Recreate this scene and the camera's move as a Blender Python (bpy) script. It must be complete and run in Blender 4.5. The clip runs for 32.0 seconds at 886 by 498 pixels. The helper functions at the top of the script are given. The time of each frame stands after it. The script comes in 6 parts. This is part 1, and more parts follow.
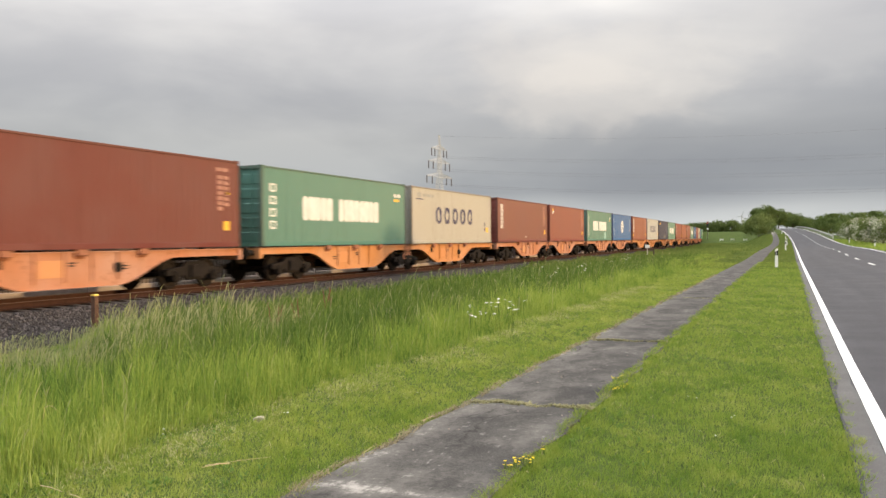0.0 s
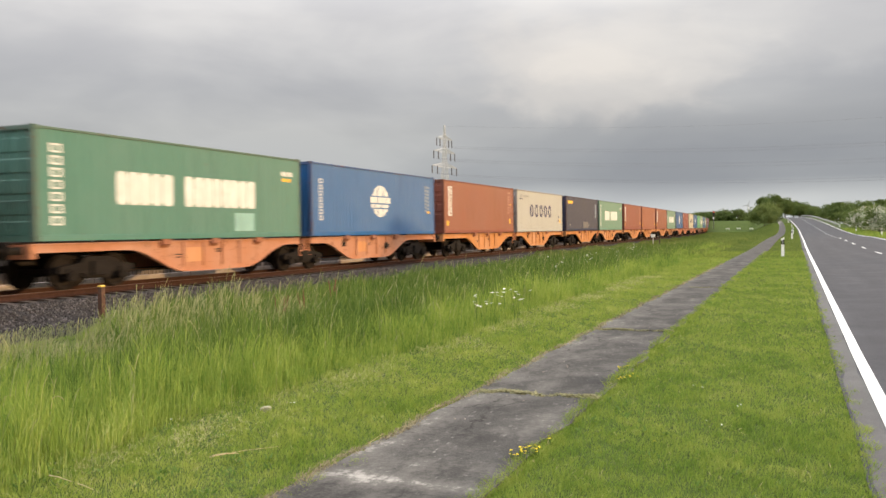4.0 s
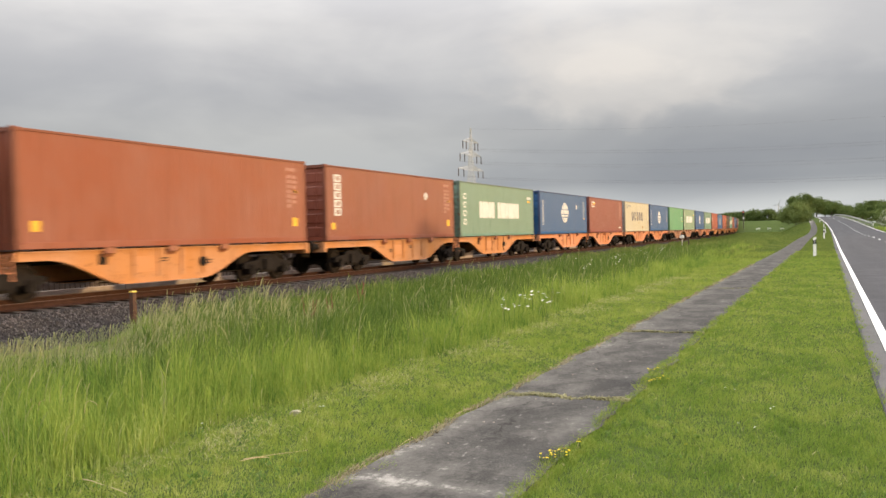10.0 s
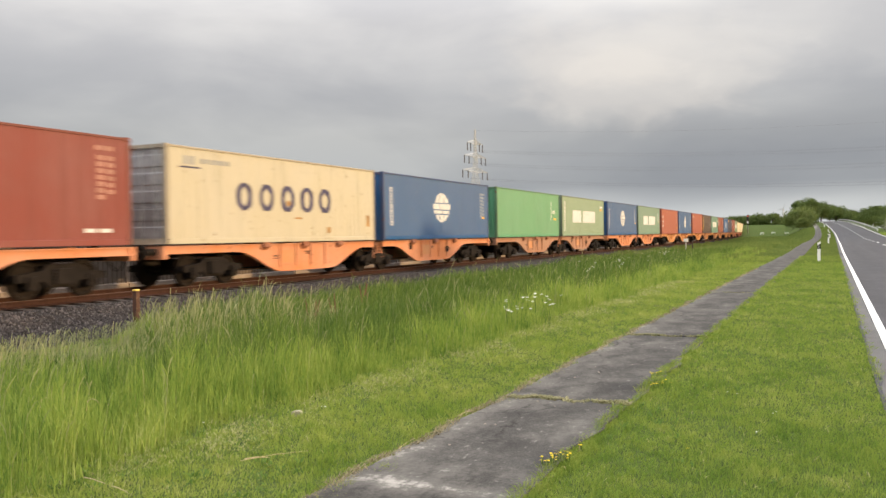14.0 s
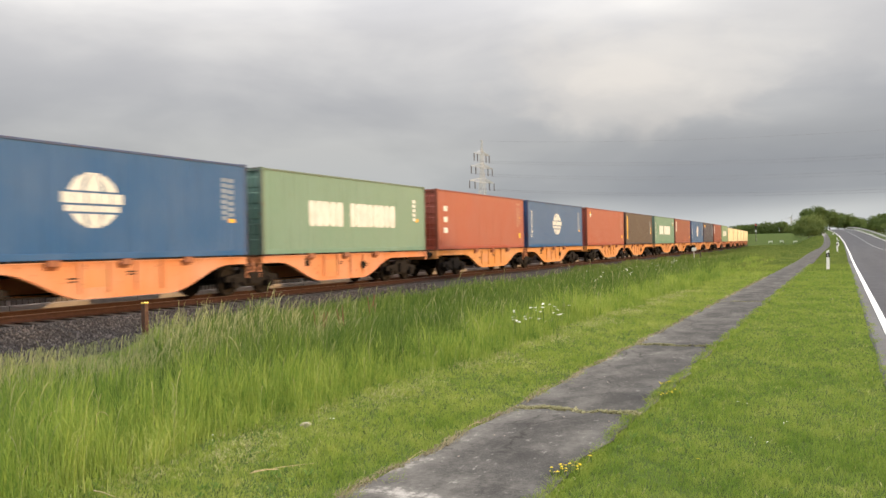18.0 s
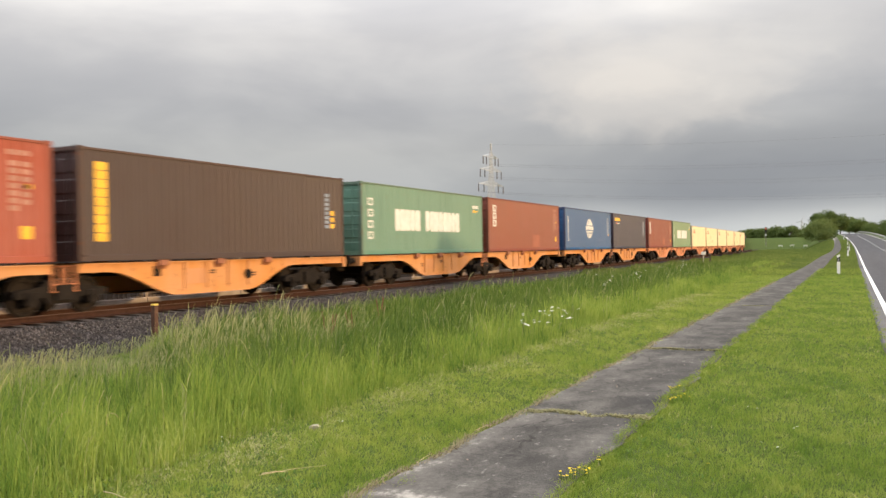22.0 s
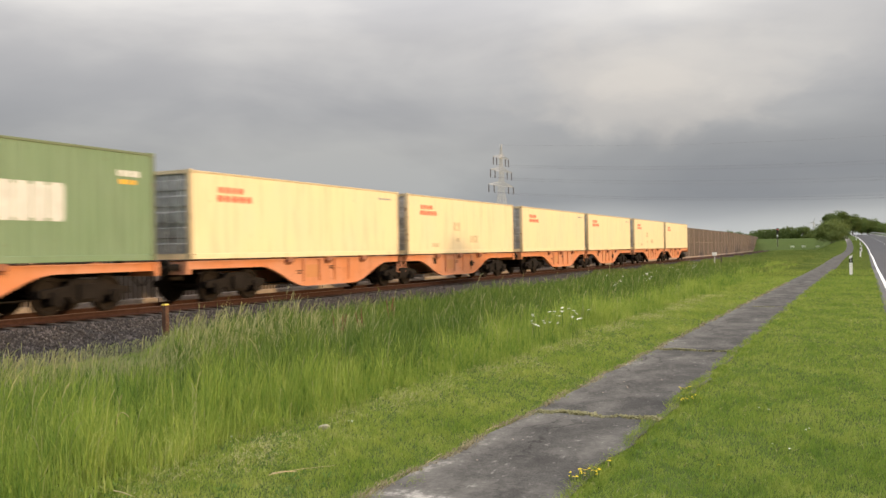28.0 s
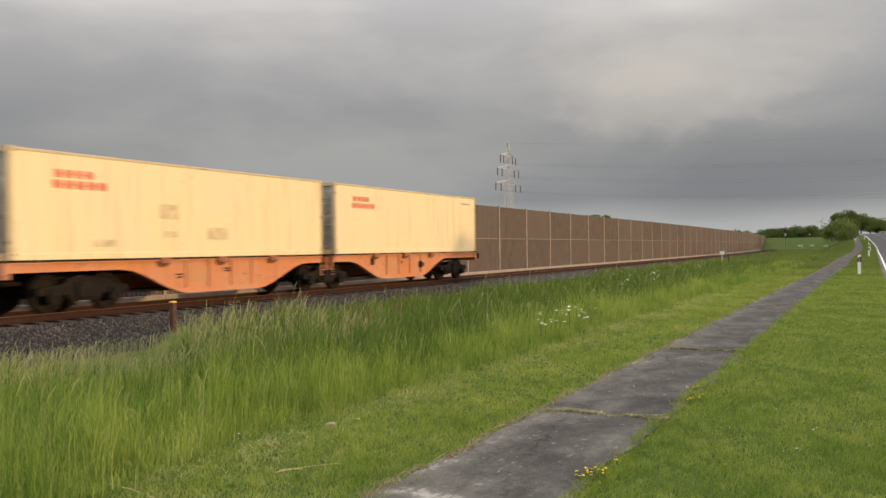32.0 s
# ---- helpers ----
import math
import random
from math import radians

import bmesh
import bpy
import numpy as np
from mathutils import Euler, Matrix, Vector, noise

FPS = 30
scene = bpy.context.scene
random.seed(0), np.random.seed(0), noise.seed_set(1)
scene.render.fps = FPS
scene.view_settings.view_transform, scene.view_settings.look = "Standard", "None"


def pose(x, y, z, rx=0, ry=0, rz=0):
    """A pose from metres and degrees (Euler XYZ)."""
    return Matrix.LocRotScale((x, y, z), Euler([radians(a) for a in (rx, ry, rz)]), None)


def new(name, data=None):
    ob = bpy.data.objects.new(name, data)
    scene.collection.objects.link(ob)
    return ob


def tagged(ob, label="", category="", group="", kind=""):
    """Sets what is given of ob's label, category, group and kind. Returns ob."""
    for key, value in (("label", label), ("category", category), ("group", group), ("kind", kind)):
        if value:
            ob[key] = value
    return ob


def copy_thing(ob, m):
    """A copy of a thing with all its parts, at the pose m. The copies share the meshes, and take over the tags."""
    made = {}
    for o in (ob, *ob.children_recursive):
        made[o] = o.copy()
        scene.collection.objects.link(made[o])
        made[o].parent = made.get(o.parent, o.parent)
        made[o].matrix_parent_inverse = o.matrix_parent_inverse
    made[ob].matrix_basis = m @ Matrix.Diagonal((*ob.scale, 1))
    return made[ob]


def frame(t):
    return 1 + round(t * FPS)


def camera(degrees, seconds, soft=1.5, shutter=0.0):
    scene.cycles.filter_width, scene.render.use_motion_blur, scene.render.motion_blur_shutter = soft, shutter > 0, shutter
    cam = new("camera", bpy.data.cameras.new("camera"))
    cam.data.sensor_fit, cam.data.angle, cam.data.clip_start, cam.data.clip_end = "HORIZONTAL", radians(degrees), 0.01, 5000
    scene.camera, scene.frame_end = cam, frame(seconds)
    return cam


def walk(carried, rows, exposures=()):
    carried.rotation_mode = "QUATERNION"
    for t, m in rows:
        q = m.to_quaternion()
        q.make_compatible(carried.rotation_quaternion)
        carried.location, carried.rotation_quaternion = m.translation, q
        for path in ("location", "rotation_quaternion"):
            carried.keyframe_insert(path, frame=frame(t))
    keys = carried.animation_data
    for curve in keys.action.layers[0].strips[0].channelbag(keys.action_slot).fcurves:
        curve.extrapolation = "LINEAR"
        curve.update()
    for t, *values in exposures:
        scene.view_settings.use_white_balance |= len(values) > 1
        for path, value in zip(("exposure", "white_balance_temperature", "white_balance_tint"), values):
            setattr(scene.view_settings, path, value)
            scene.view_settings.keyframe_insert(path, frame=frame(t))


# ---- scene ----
# Metres; x to the right of the line, y along the line, z up. The cycle path lies at z = 0.
CAM_ROWS = [
    (0.0, 0.009, -0.01, 1.649, 89.418, 0.509, 21.972), (0.5, 0.003, 0.0, 1.645, 89.442, 0.418, 21.946),
    (1.0, 0.007, -0.011, 1.649, 89.361, 0.31, 21.873), (1.5, 0.004, -0.003, 1.646, 89.195, 0.216, 21.984),
    (2.0, 0.004, -0.005, 1.649, 89.02, 0.376, 22.145), (2.5, 0.006, -0.004, 1.647, 88.92, 0.588, 22.227),
    (3.0, 0.006, -0.012, 1.649, 88.769, 0.61, 22.238), (3.5, 0.008, -0.01, 1.648, 88.699, 0.582, 22.195),
    (5.5, 0.007, -0.005, 1.648, 89.21, 1.277, 23.105), (6.0, 0.006, -0.002, 1.651, 89.33, 1.25, 23.082),
    (6.5, 0.008, -0.012, 1.648, 89.379, 1.28, 23.128), (7.0, 0.005, 0.001, 1.647, 89.201, 1.347, 23.334),
    (7.5, 0.008, -0.008, 1.648, 89.002, 1.42, 23.568), (8.0, 0.005, -0.005, 1.649, 88.882, 1.442, 23.712),
    (8.5, 0.003, 0.005, 1.646, 88.792, 1.286, 23.729), (9.0, 0.008, -0.009, 1.649, 88.836, 1.165, 23.716),
    (9.5, 0.005, -0.002, 1.647, 88.897, 1.306, 23.991), (10.0, 0.003, -0.0, 1.648, 88.988, 1.261, 24.154),
    (10.5, 0.006, -0.001, 1.649, 89.207, 1.177, 24.208), (11.0, 0.002, 0.003, 1.649, 89.347, 1.029, 24.179),
    (11.5, 0.003, 0.004, 1.648, 89.274, 0.965, 24.21), (12.0, 0.0, 0.01, 1.648, 89.171, 1.107, 24.344),
    (12.5, 0.001, 0.01, 1.65, 89.137, 1.17, 24.444), (13.0, 0.002, 0.008, 1.648, 89.026, 1.149, 24.567),
    (13.5, 0.004, 0.003, 1.648, 88.985, 1.06, 24.586), (14.0, 0.005, 0.006, 1.649, 89.082, 0.735, 24.403),
    (14.5, 0.004, 0.01, 1.647, 89.313, 0.662, 24.315), (16.5, 0.008, -0.002, 1.649, 89.577, 0.841, 24.702),
    (17.0, 0.005, 0.001, 1.649, 89.749, 0.965, 24.828), (17.5, 0.001, 0.004, 1.648, 89.783, 1.024, 24.942),
    (18.0, 0.004, 0.001, 1.651, 89.815, 1.125, 24.896), (18.5, 0.002, 0.006, 1.647, 89.709, 1.143, 24.879),
    (19.0, 0.004, -0.001, 1.651, 89.772, 1.031, 24.854), (19.5, 0.003, -0.005, 1.65, 89.889, 1.058, 24.947),
    (20.0, -0.0, 0.001, 1.65, 89.897, 1.147, 25.56), (20.5, -0.001, 0.001, 1.649, 90.016, 1.019, 25.656),
    (21.0, 0.0, -0.007, 1.652, 90.023, 0.918, 25.417), (21.5, 0.004, -0.006, 1.655, 90.053, 0.986, 25.357),
    (22.0, 0.0, -0.005, 1.652, 90.027, 0.926, 25.484), (22.5, -0.001, -0.001, 1.651, 90.062, 0.853, 25.616),
    (23.0, 0.002, 0.004, 1.65, 90.03, 0.926, 25.588), (23.5, -0.003, 0.009, 1.647, 89.985, 0.895, 25.652),
    (24.0, 0.002, 0.004, 1.65, 90.053, 0.976, 25.813), (24.5, 0.0, 0.001, 1.654, 90.079, 0.974, 25.898),
    (25.0, 0.0, 0.004, 1.65, 90.041, 1.059, 26.005), (25.5, 0.0, -0.004, 1.652, 89.971, 1.044, 26.07),
    (27.5, -0.005, 0.012, 1.647, 90.088, 0.775, 26.085), (28.0, -0.002, 0.008, 1.647, 90.079, 0.883, 26.166),
    (28.5, -0.003, 0.003, 1.653, 89.972, 0.933, 26.167), (29.0, 0.001, 0.002, 1.65, 89.915, 1.01, 26.19),
    (29.5, -0.002, 0.005, 1.651, 89.853, 0.889, 26.369), (30.0, -0.003, 0.01, 1.649, 89.802, 0.781, 26.407),
    (30.5, -0.006, 0.004, 1.65, 89.829, 0.572, 26.343), (31.0, -0.004, 0.007, 1.651, 89.835, 0.533, 26.32),
    (31.5, -0.004, 0.001, 1.649, 89.903, 0.564, 26.398), (32.0, -0.002, 0.004, 1.649, 89.959, 0.726, 26.624),
]
cam = camera(55.03, 32.0, soft=1.5, shutter=0.5)
walk(cam, [(t, pose(x, y, z, rx, ry, rz)) for t, x, y, z, rx, ry, rz in CAM_ROWS],
     exposures=((0, 0.2, 6500, 10), (13, 0.2, 6500, 10), (19, 0.2, 6500, 10), (25, 0.14, 6560, 10), (28, -0.03, 6560, 10), (29, -0.48, 6600, 10), (30, -0.31, 6620, 10), (31, -0.49, 6640, 10), (32, -0.34, 6650, 10)))

# ---------------------------------------------------------------- light
SUN_AZ, SUN_EL = radians(14), radians(7.5)      # azimuth from +x towards +y
sun_to = Vector((math.cos(SUN_EL) * math.cos(SUN_AZ), math.cos(SUN_EL) * math.sin(SUN_AZ), math.sin(SUN_EL)))
sun = new("sun", bpy.data.lights.new("sun", "SUN"))
sun.data.energy, sun.data.angle, sun.data.color = 3.4, radians(1.2), (1.0, 0.67, 0.33)
sun.rotation_euler = sun_to.to_track_quat("Z", "Y").to_euler()


class Nodes:
    """A short way to write node trees."""

    def __init__(self, tree):
        self.tree = tree
        tree.nodes.clear()

    def add(self, kind, props=None, **inputs):
        n = self.tree.nodes.new(kind)
        for key, value in (props or {}).items():
            setattr(n, key, value)
        for key, value in inputs.items():
            key = key.replace("_", " ")
            slot = n.inputs[int(key[1:])] if key[0] == "i" and key[1:].isdigit() else n.inputs[key]
            if isinstance(value, bpy.types.NodeSocket):
                self.tree.links.new(value, slot)
            else:
                slot.default_value = value
        return n

    def math(self, op, a, b=0.0, c=0.0, clamp=False):
        return self.add("ShaderNodeMath", {"operation": op, "use_clamp": clamp}, i0=a, i1=b, i2=c).outputs[0]

    def noise(self, vec, scale, detail=4.0, rough=0.55, distortion=0.0):
        return self.add("ShaderNodeTexNoise", None, Vector=vec, Scale=scale, Detail=detail, Roughness=rough, Distortion=distortion).outputs["Fac"]

    def ramp(self, fac, *stops, smooth=False):
        n = self.add("ShaderNodeValToRGB", None, Fac=fac)
        if smooth:
            n.color_ramp.interpolation = "EASE"
        el = n.color_ramp.elements
        while len(el) < len(stops):
            el.new(0.5)
        for e, (p, col) in zip(el, stops):
            e.position = p
            e.color = (*col, 1) if len(col) == 3 else col
        return n.outputs["Color"]

    def mix(self, fac, a, b, mode="MIX"):
        n = self.tree.nodes.new("ShaderNodeMix")
        n.data_type, n.blend_type = "RGBA", mode
        for slot, value in ((n.inputs[0], fac), (n.inputs[6], a), (n.inputs[7], b)):
            if isinstance(value, bpy.types.NodeSocket):
                self.tree.links.new(value, slot)
            else:
                slot.default_value = (*value, 1) if isinstance(value, tuple) and len(value) == 3 else value
        return n.outputs[2]

    def scaled(self, vec, x, y, z):
        return self.add("ShaderNodeVectorMath", {"operation": "MULTIPLY"}, i0=vec, i1=(x, y, z)).outputs[0]


def make_world():
    world = bpy.data.worlds.new("overcast_evening")
    scene.world = world
    world.use_nodes = True
    k = Nodes(world.node_tree)
    d = k.add("ShaderNodeTexCoord").outputs["Generated"]
    sep = k.add("ShaderNodeSeparateXYZ", None, Vector=d)
    z = k.math("MAXIMUM", sep.outputs[2], 0.0)
    q = k.math("ADD", z, 0.30)
    flat = k.add("ShaderNodeCombineXYZ", None, X=k.math("DIVIDE", sep.outputs[0], q), Y=k.math("DIVIDE", sep.outputs[1], q), Z=0.0).outputs[0]
    big = k.noise(k.add("ShaderNodeVectorMath", {"operation": "ADD"}, i0=k.scaled(flat, 0.8, 1.25, 1), i1=(3.7, 1.9, 0.0)).outputs[0], 1.0, 2.0, 0.45, 0.2)
    small = k.noise(k.scaled(d, 3.2, 3.2, 10.0), 1.0, 5.0, 0.5, 0.25)
    cloud = k.math("ADD", k.math("MULTIPLY", big, 0.52), k.math("MULTIPLY", small, 0.48))
    cloud = k.math("ADD", cloud, k.math("MULTIPLY", k.math("ADD", sep.outputs[0], 0.30), -0.30))
    grey = k.ramp(cloud, (0.36, (0.35, 0.35, 0.368)), (0.50, (0.43, 0.425, 0.432)), (0.64, (0.58, 0.565, 0.55)))
    # an overcast sky is lightest overhead, with a dull belt low down and a pale strip at the horizon
    belt = k.ramp(z, (0.0, (1.78, 1.85, 1.76)), (0.022, (1.48, 1.54, 1.50)), (0.055, (0.79, 0.835, 0.87)), (0.115, (0.86, 0.885, 0.90)), (0.16, (0.99, 1.01, 1.03)), (0.24, (1.38, 1.375, 1.37)), (0.45, (3.4, 3.37, 3.32)), (1.0, (8.4, 8.3, 8.2)))
    clouds = k.mix(1.0, grey, belt, "MULTIPLY")
    # thin cloud in two places lets the light behind it through
    fine = k.noise(k.scaled(d, 9.0, 9.0, 17.0), 1.0, 5.0, 0.55, 0.3)
    for (ax, ay, az), wide, tall, much, tint in (((-0.200, 0.962, 0.187), 0.19, 0.075, 0.66, (0.84, 0.775, 0.70)), ((-0.04, 0.97, 0.225), 0.26, 0.08, 0.42, (0.76, 0.735, 0.70))):
        u = k.math("DIVIDE", k.math("SUBTRACT", sep.outputs[0], ax), wide)
        v = k.math("DIVIDE", k.math("SUBTRACT", sep.outputs[2], az), tall)
        away = k.math("SQRT", k.math("ADD", k.math("MULTIPLY", u, u), k.math("MULTIPLY", v, v)))
        away = k.math("ADD", away, k.math("MULTIPLY", k.math("SUBTRACT", fine, 0.5), 1.3))
        front = k.math("GREATER_THAN", sep.outputs[1], 0.0)
        glow = k.math("MULTIPLY", k.ramp(away, (0.0, (1, 1, 1)), (0.45, (0.55, 0.55, 0.55)), (1.0, (0, 0, 0)), smooth=True), front)
        clouds = k.mix(k.math("MULTIPLY", glow, much), clouds, tint)
    # towards the low sun the cloud base is lit warm
    low = k.ramp(sep.outputs[2], (0.0, (1, 1, 1)), (0.10, (0.7, 0.7, 0.7)), (0.30, (0, 0, 0)), smooth=True)
    toward = k.ramp(sep.outputs[0], (0.10, (0, 0, 0)), (0.50, (0.75, 0.75, 0.75)), (0.95, (1, 1, 1)), smooth=True)
    clouds = k.mix(k.math("MULTIPLY", low, toward), clouds, (2.1, 1.38, 0.78))
    sky = k.add("ShaderNodeTexSky", {"sky_type": "NISHITA", "sun_disc": False, "sun_elevation": SUN_EL, "sun_rotation": math.pi / 2 - SUN_AZ}).outputs[0]
    bg_sky = k.add("ShaderNodeBackground", None, Color=sky, Strength=0.06)
    bg_cloud = k.add("ShaderNodeBackground", None, Color=clouds, Strength=1.0)
    both = k.add("ShaderNodeMixShader", None, Fac=0.93, i1=bg_sky.outputs[0], i2=bg_cloud.outputs[0])
    k.add("ShaderNodeOutputWorld", None, Surface=both.outputs[0])


make_world()

# ---------------------------------------------------------------- materials
MATS = {}


def surface(name, build):
    """One material a name; build(k) returns the inputs of its Principled shader."""
    if name not in MATS:
        m = bpy.data.materials.new(name)
        m.use_nodes = True
        k = Nodes(m.node_tree)
        b = k.add("ShaderNodeBsdfPrincipled", None, **build(k))
        k.add("ShaderNodeOutputMaterial", None, Surface=b.outputs[0])
        MATS[name] = m
    return MATS[name]


def bump(k, height, strength, distance):
    return k.add("ShaderNodeBump", None, Height=height, Strength=strength, Distance=distance).outputs[0]


def spot(k):
    """Object coordinates, shifted from object to object."""
    r = k.add("ShaderNodeObjectInfo").outputs["Random"]
    o = k.add("ShaderNodeTexCoord").outputs["Object"]
    return k.add("ShaderNodeVectorMath", {"operation": "ADD"}, i0=o, i1=k.add("ShaderNodeCombineXYZ", None, X=k.math("MULTIPLY", r, 40.0), Y=k.math("MULTIPLY", r, 77.0), Z=k.math("MULTIPLY", r, 13.0)).outputs[0]).outputs[0]


def plain(name, base, rough=0.6, metal=0.0, vary=0.12, scale=3.0, bumpy=0.0):
    def build(k):
        p = spot(k)
        n = k.noise(p, scale, 5.0)
        f = k.noise(p, scale * 14, 3.0)
        v = k.math("ADD", k.math("MULTIPLY", n, 0.7), k.math("MULTIPLY", f, 0.3))
        dark, light = tuple(c * (1 - 2 * vary) for c in base), tuple(min(1, c * (1 + 2 * vary)) for c in base)
        out = {"Base_Color": k.ramp(v, (0.3, dark), (0.7, light)), "Roughness": rough, "Metallic": metal}
        if metal < 0.05 and max(base) < 0.12:
            out["Specular_IOR_Level"] = 0.15
        if bumpy:
            out["Normal"] = bump(k, f, 0.4, bumpy)
        return out
    return surface(name, build)


def paint(name, base, fade=0.15, rust=0.35, rough=0.43):
    """Weathered container or wagon paint: faded patches, dirt streaks running down, rust specks."""
    def build(k):
        p = spot(k)
        wide = k.noise(p, 0.55, 4.0)
        streak = k.noise(k.scaled(p, 3.0, 3.0, 0.22), 1.6, 4.0, 0.6)
        speck = k.noise(p, 5.0, 8.0, 0.7)
        pale = min(0.5, max(base) * 1.5)
        worn = tuple(c + (pale - c) * fade * 0.5 + 0.004 for c in base)
        dirty = tuple(c * 0.72 for c in base)
        a = k.mix(k.ramp(wide, (0.38, (0, 0, 0)), (0.68, (1, 1, 1))), base, worn)
        a = k.mix(k.math("MULTIPLY", k.ramp(streak, (0.52, (0, 0, 0)), (0.78, (1, 1, 1))), 0.8), a, dirty)
        spots = k.ramp(speck, (0.665 - 0.1 * rust, (0, 0, 0)), (0.735 - 0.1 * rust, (1, 1, 1)))
        a = k.mix(k.math("MULTIPLY", spots, rust), a, (0.12, 0.045, 0.02))
        return {"Base_Color": a, "Roughness": k.math("ADD", rough - 0.1, k.math("MULTIPLY", wide, 0.25)), "Specular_IOR_Level": 0.33, "Normal": bump(k, k.noise(p, 1.1, 2.0), 0.12, 0.03)}
    return surface(name, build)


def leafy(name, dark, light, rough=0.55, through_=0.35, gloss=0.08):
    """Leaves and blades: each island has its own shade; some light passes through."""
    if name not in MATS:
        m = bpy.data.materials.new(name)
        m.use_nodes = True
        k = Nodes(m.node_tree)
        r = k.add("ShaderNodeNewGeometry").outputs["Random Per Island"]
        w = k.add("ShaderNodeTexCoord").outputs["Object"]
        patch = k.noise(k.scaled(w, 1, 0.6, 1), 0.5, 4.0)
        f = k.math("ADD", k.math("MULTIPLY", r, 0.62), k.math("MULTIPLY", k.ramp(patch, (0.32, (0, 0, 0)), (0.68, (1, 1, 1))), 0.38))
        col = k.ramp(f, (0.0, dark), (1.0, light))
        b = k.add("ShaderNodeBsdfPrincipled", None, Base_Color=col, Roughness=rough)
        b.inputs["Specular IOR Level"].default_value = gloss
        t = k.add("ShaderNodeBsdfTranslucent", None, Color=col)
        s = k.add("ShaderNodeMixShader", None, Fac=through_, i1=b.outputs[0], i2=t.outputs[0])
        k.add("ShaderNodeOutputMaterial", None, Surface=s.outputs[0])
        MATS[name] = m
    return MATS[name]


def grassy(name, stops, rough=0.6, through_=0.45, gloss=0.05, big=0.55, small=2.6, own=0.42):
    """Grass blades: shade from the patch, from the tuft and from the blade itself."""
    m = bpy.data.materials.new(name)
    m.use_nodes = True
    k = Nodes(m.node_tree)
    r = k.add("ShaderNodeNewGeometry").outputs["Random Per Island"]
    w = k.add("ShaderNodeTexCoord").outputs["Object"]
    wide = k.ramp(k.noise(k.scaled(w, 1, 0.7, 0.15), big, 3.0), (0.34, (0, 0, 0)), (0.66, (1, 1, 1)))
    tuft = k.ramp(k.noise(k.scaled(w, 1, 0.8, 0.15), small, 3.0), (0.34, (0, 0, 0)), (0.66, (1, 1, 1)))
    f = k.math("ADD", k.math("MULTIPLY", r, own), k.math("ADD", k.math("MULTIPLY", wide, (1 - own) * 0.5), k.math("MULTIPLY", tuft, (1 - own) * 0.5)))
    n = len(stops) - 1
    col = k.ramp(f, *[(i / n, c) for i, c in enumerate(stops)])
    b = k.add("ShaderNodeBsdfPrincipled", None, Base_Color=col, Roughness=rough)
    b.inputs["Specular IOR Level"].default_value = gloss
    t = k.add("ShaderNodeBsdfTranslucent", None, Color=col)
    s = k.add("ShaderNodeMixShader", None, Fac=through_, i1=b.outputs[0], i2=t.outputs[0])
    k.add("ShaderNodeOutputMaterial", None, Surface=s.outputs[0])
    MATS[name] = m
    return m


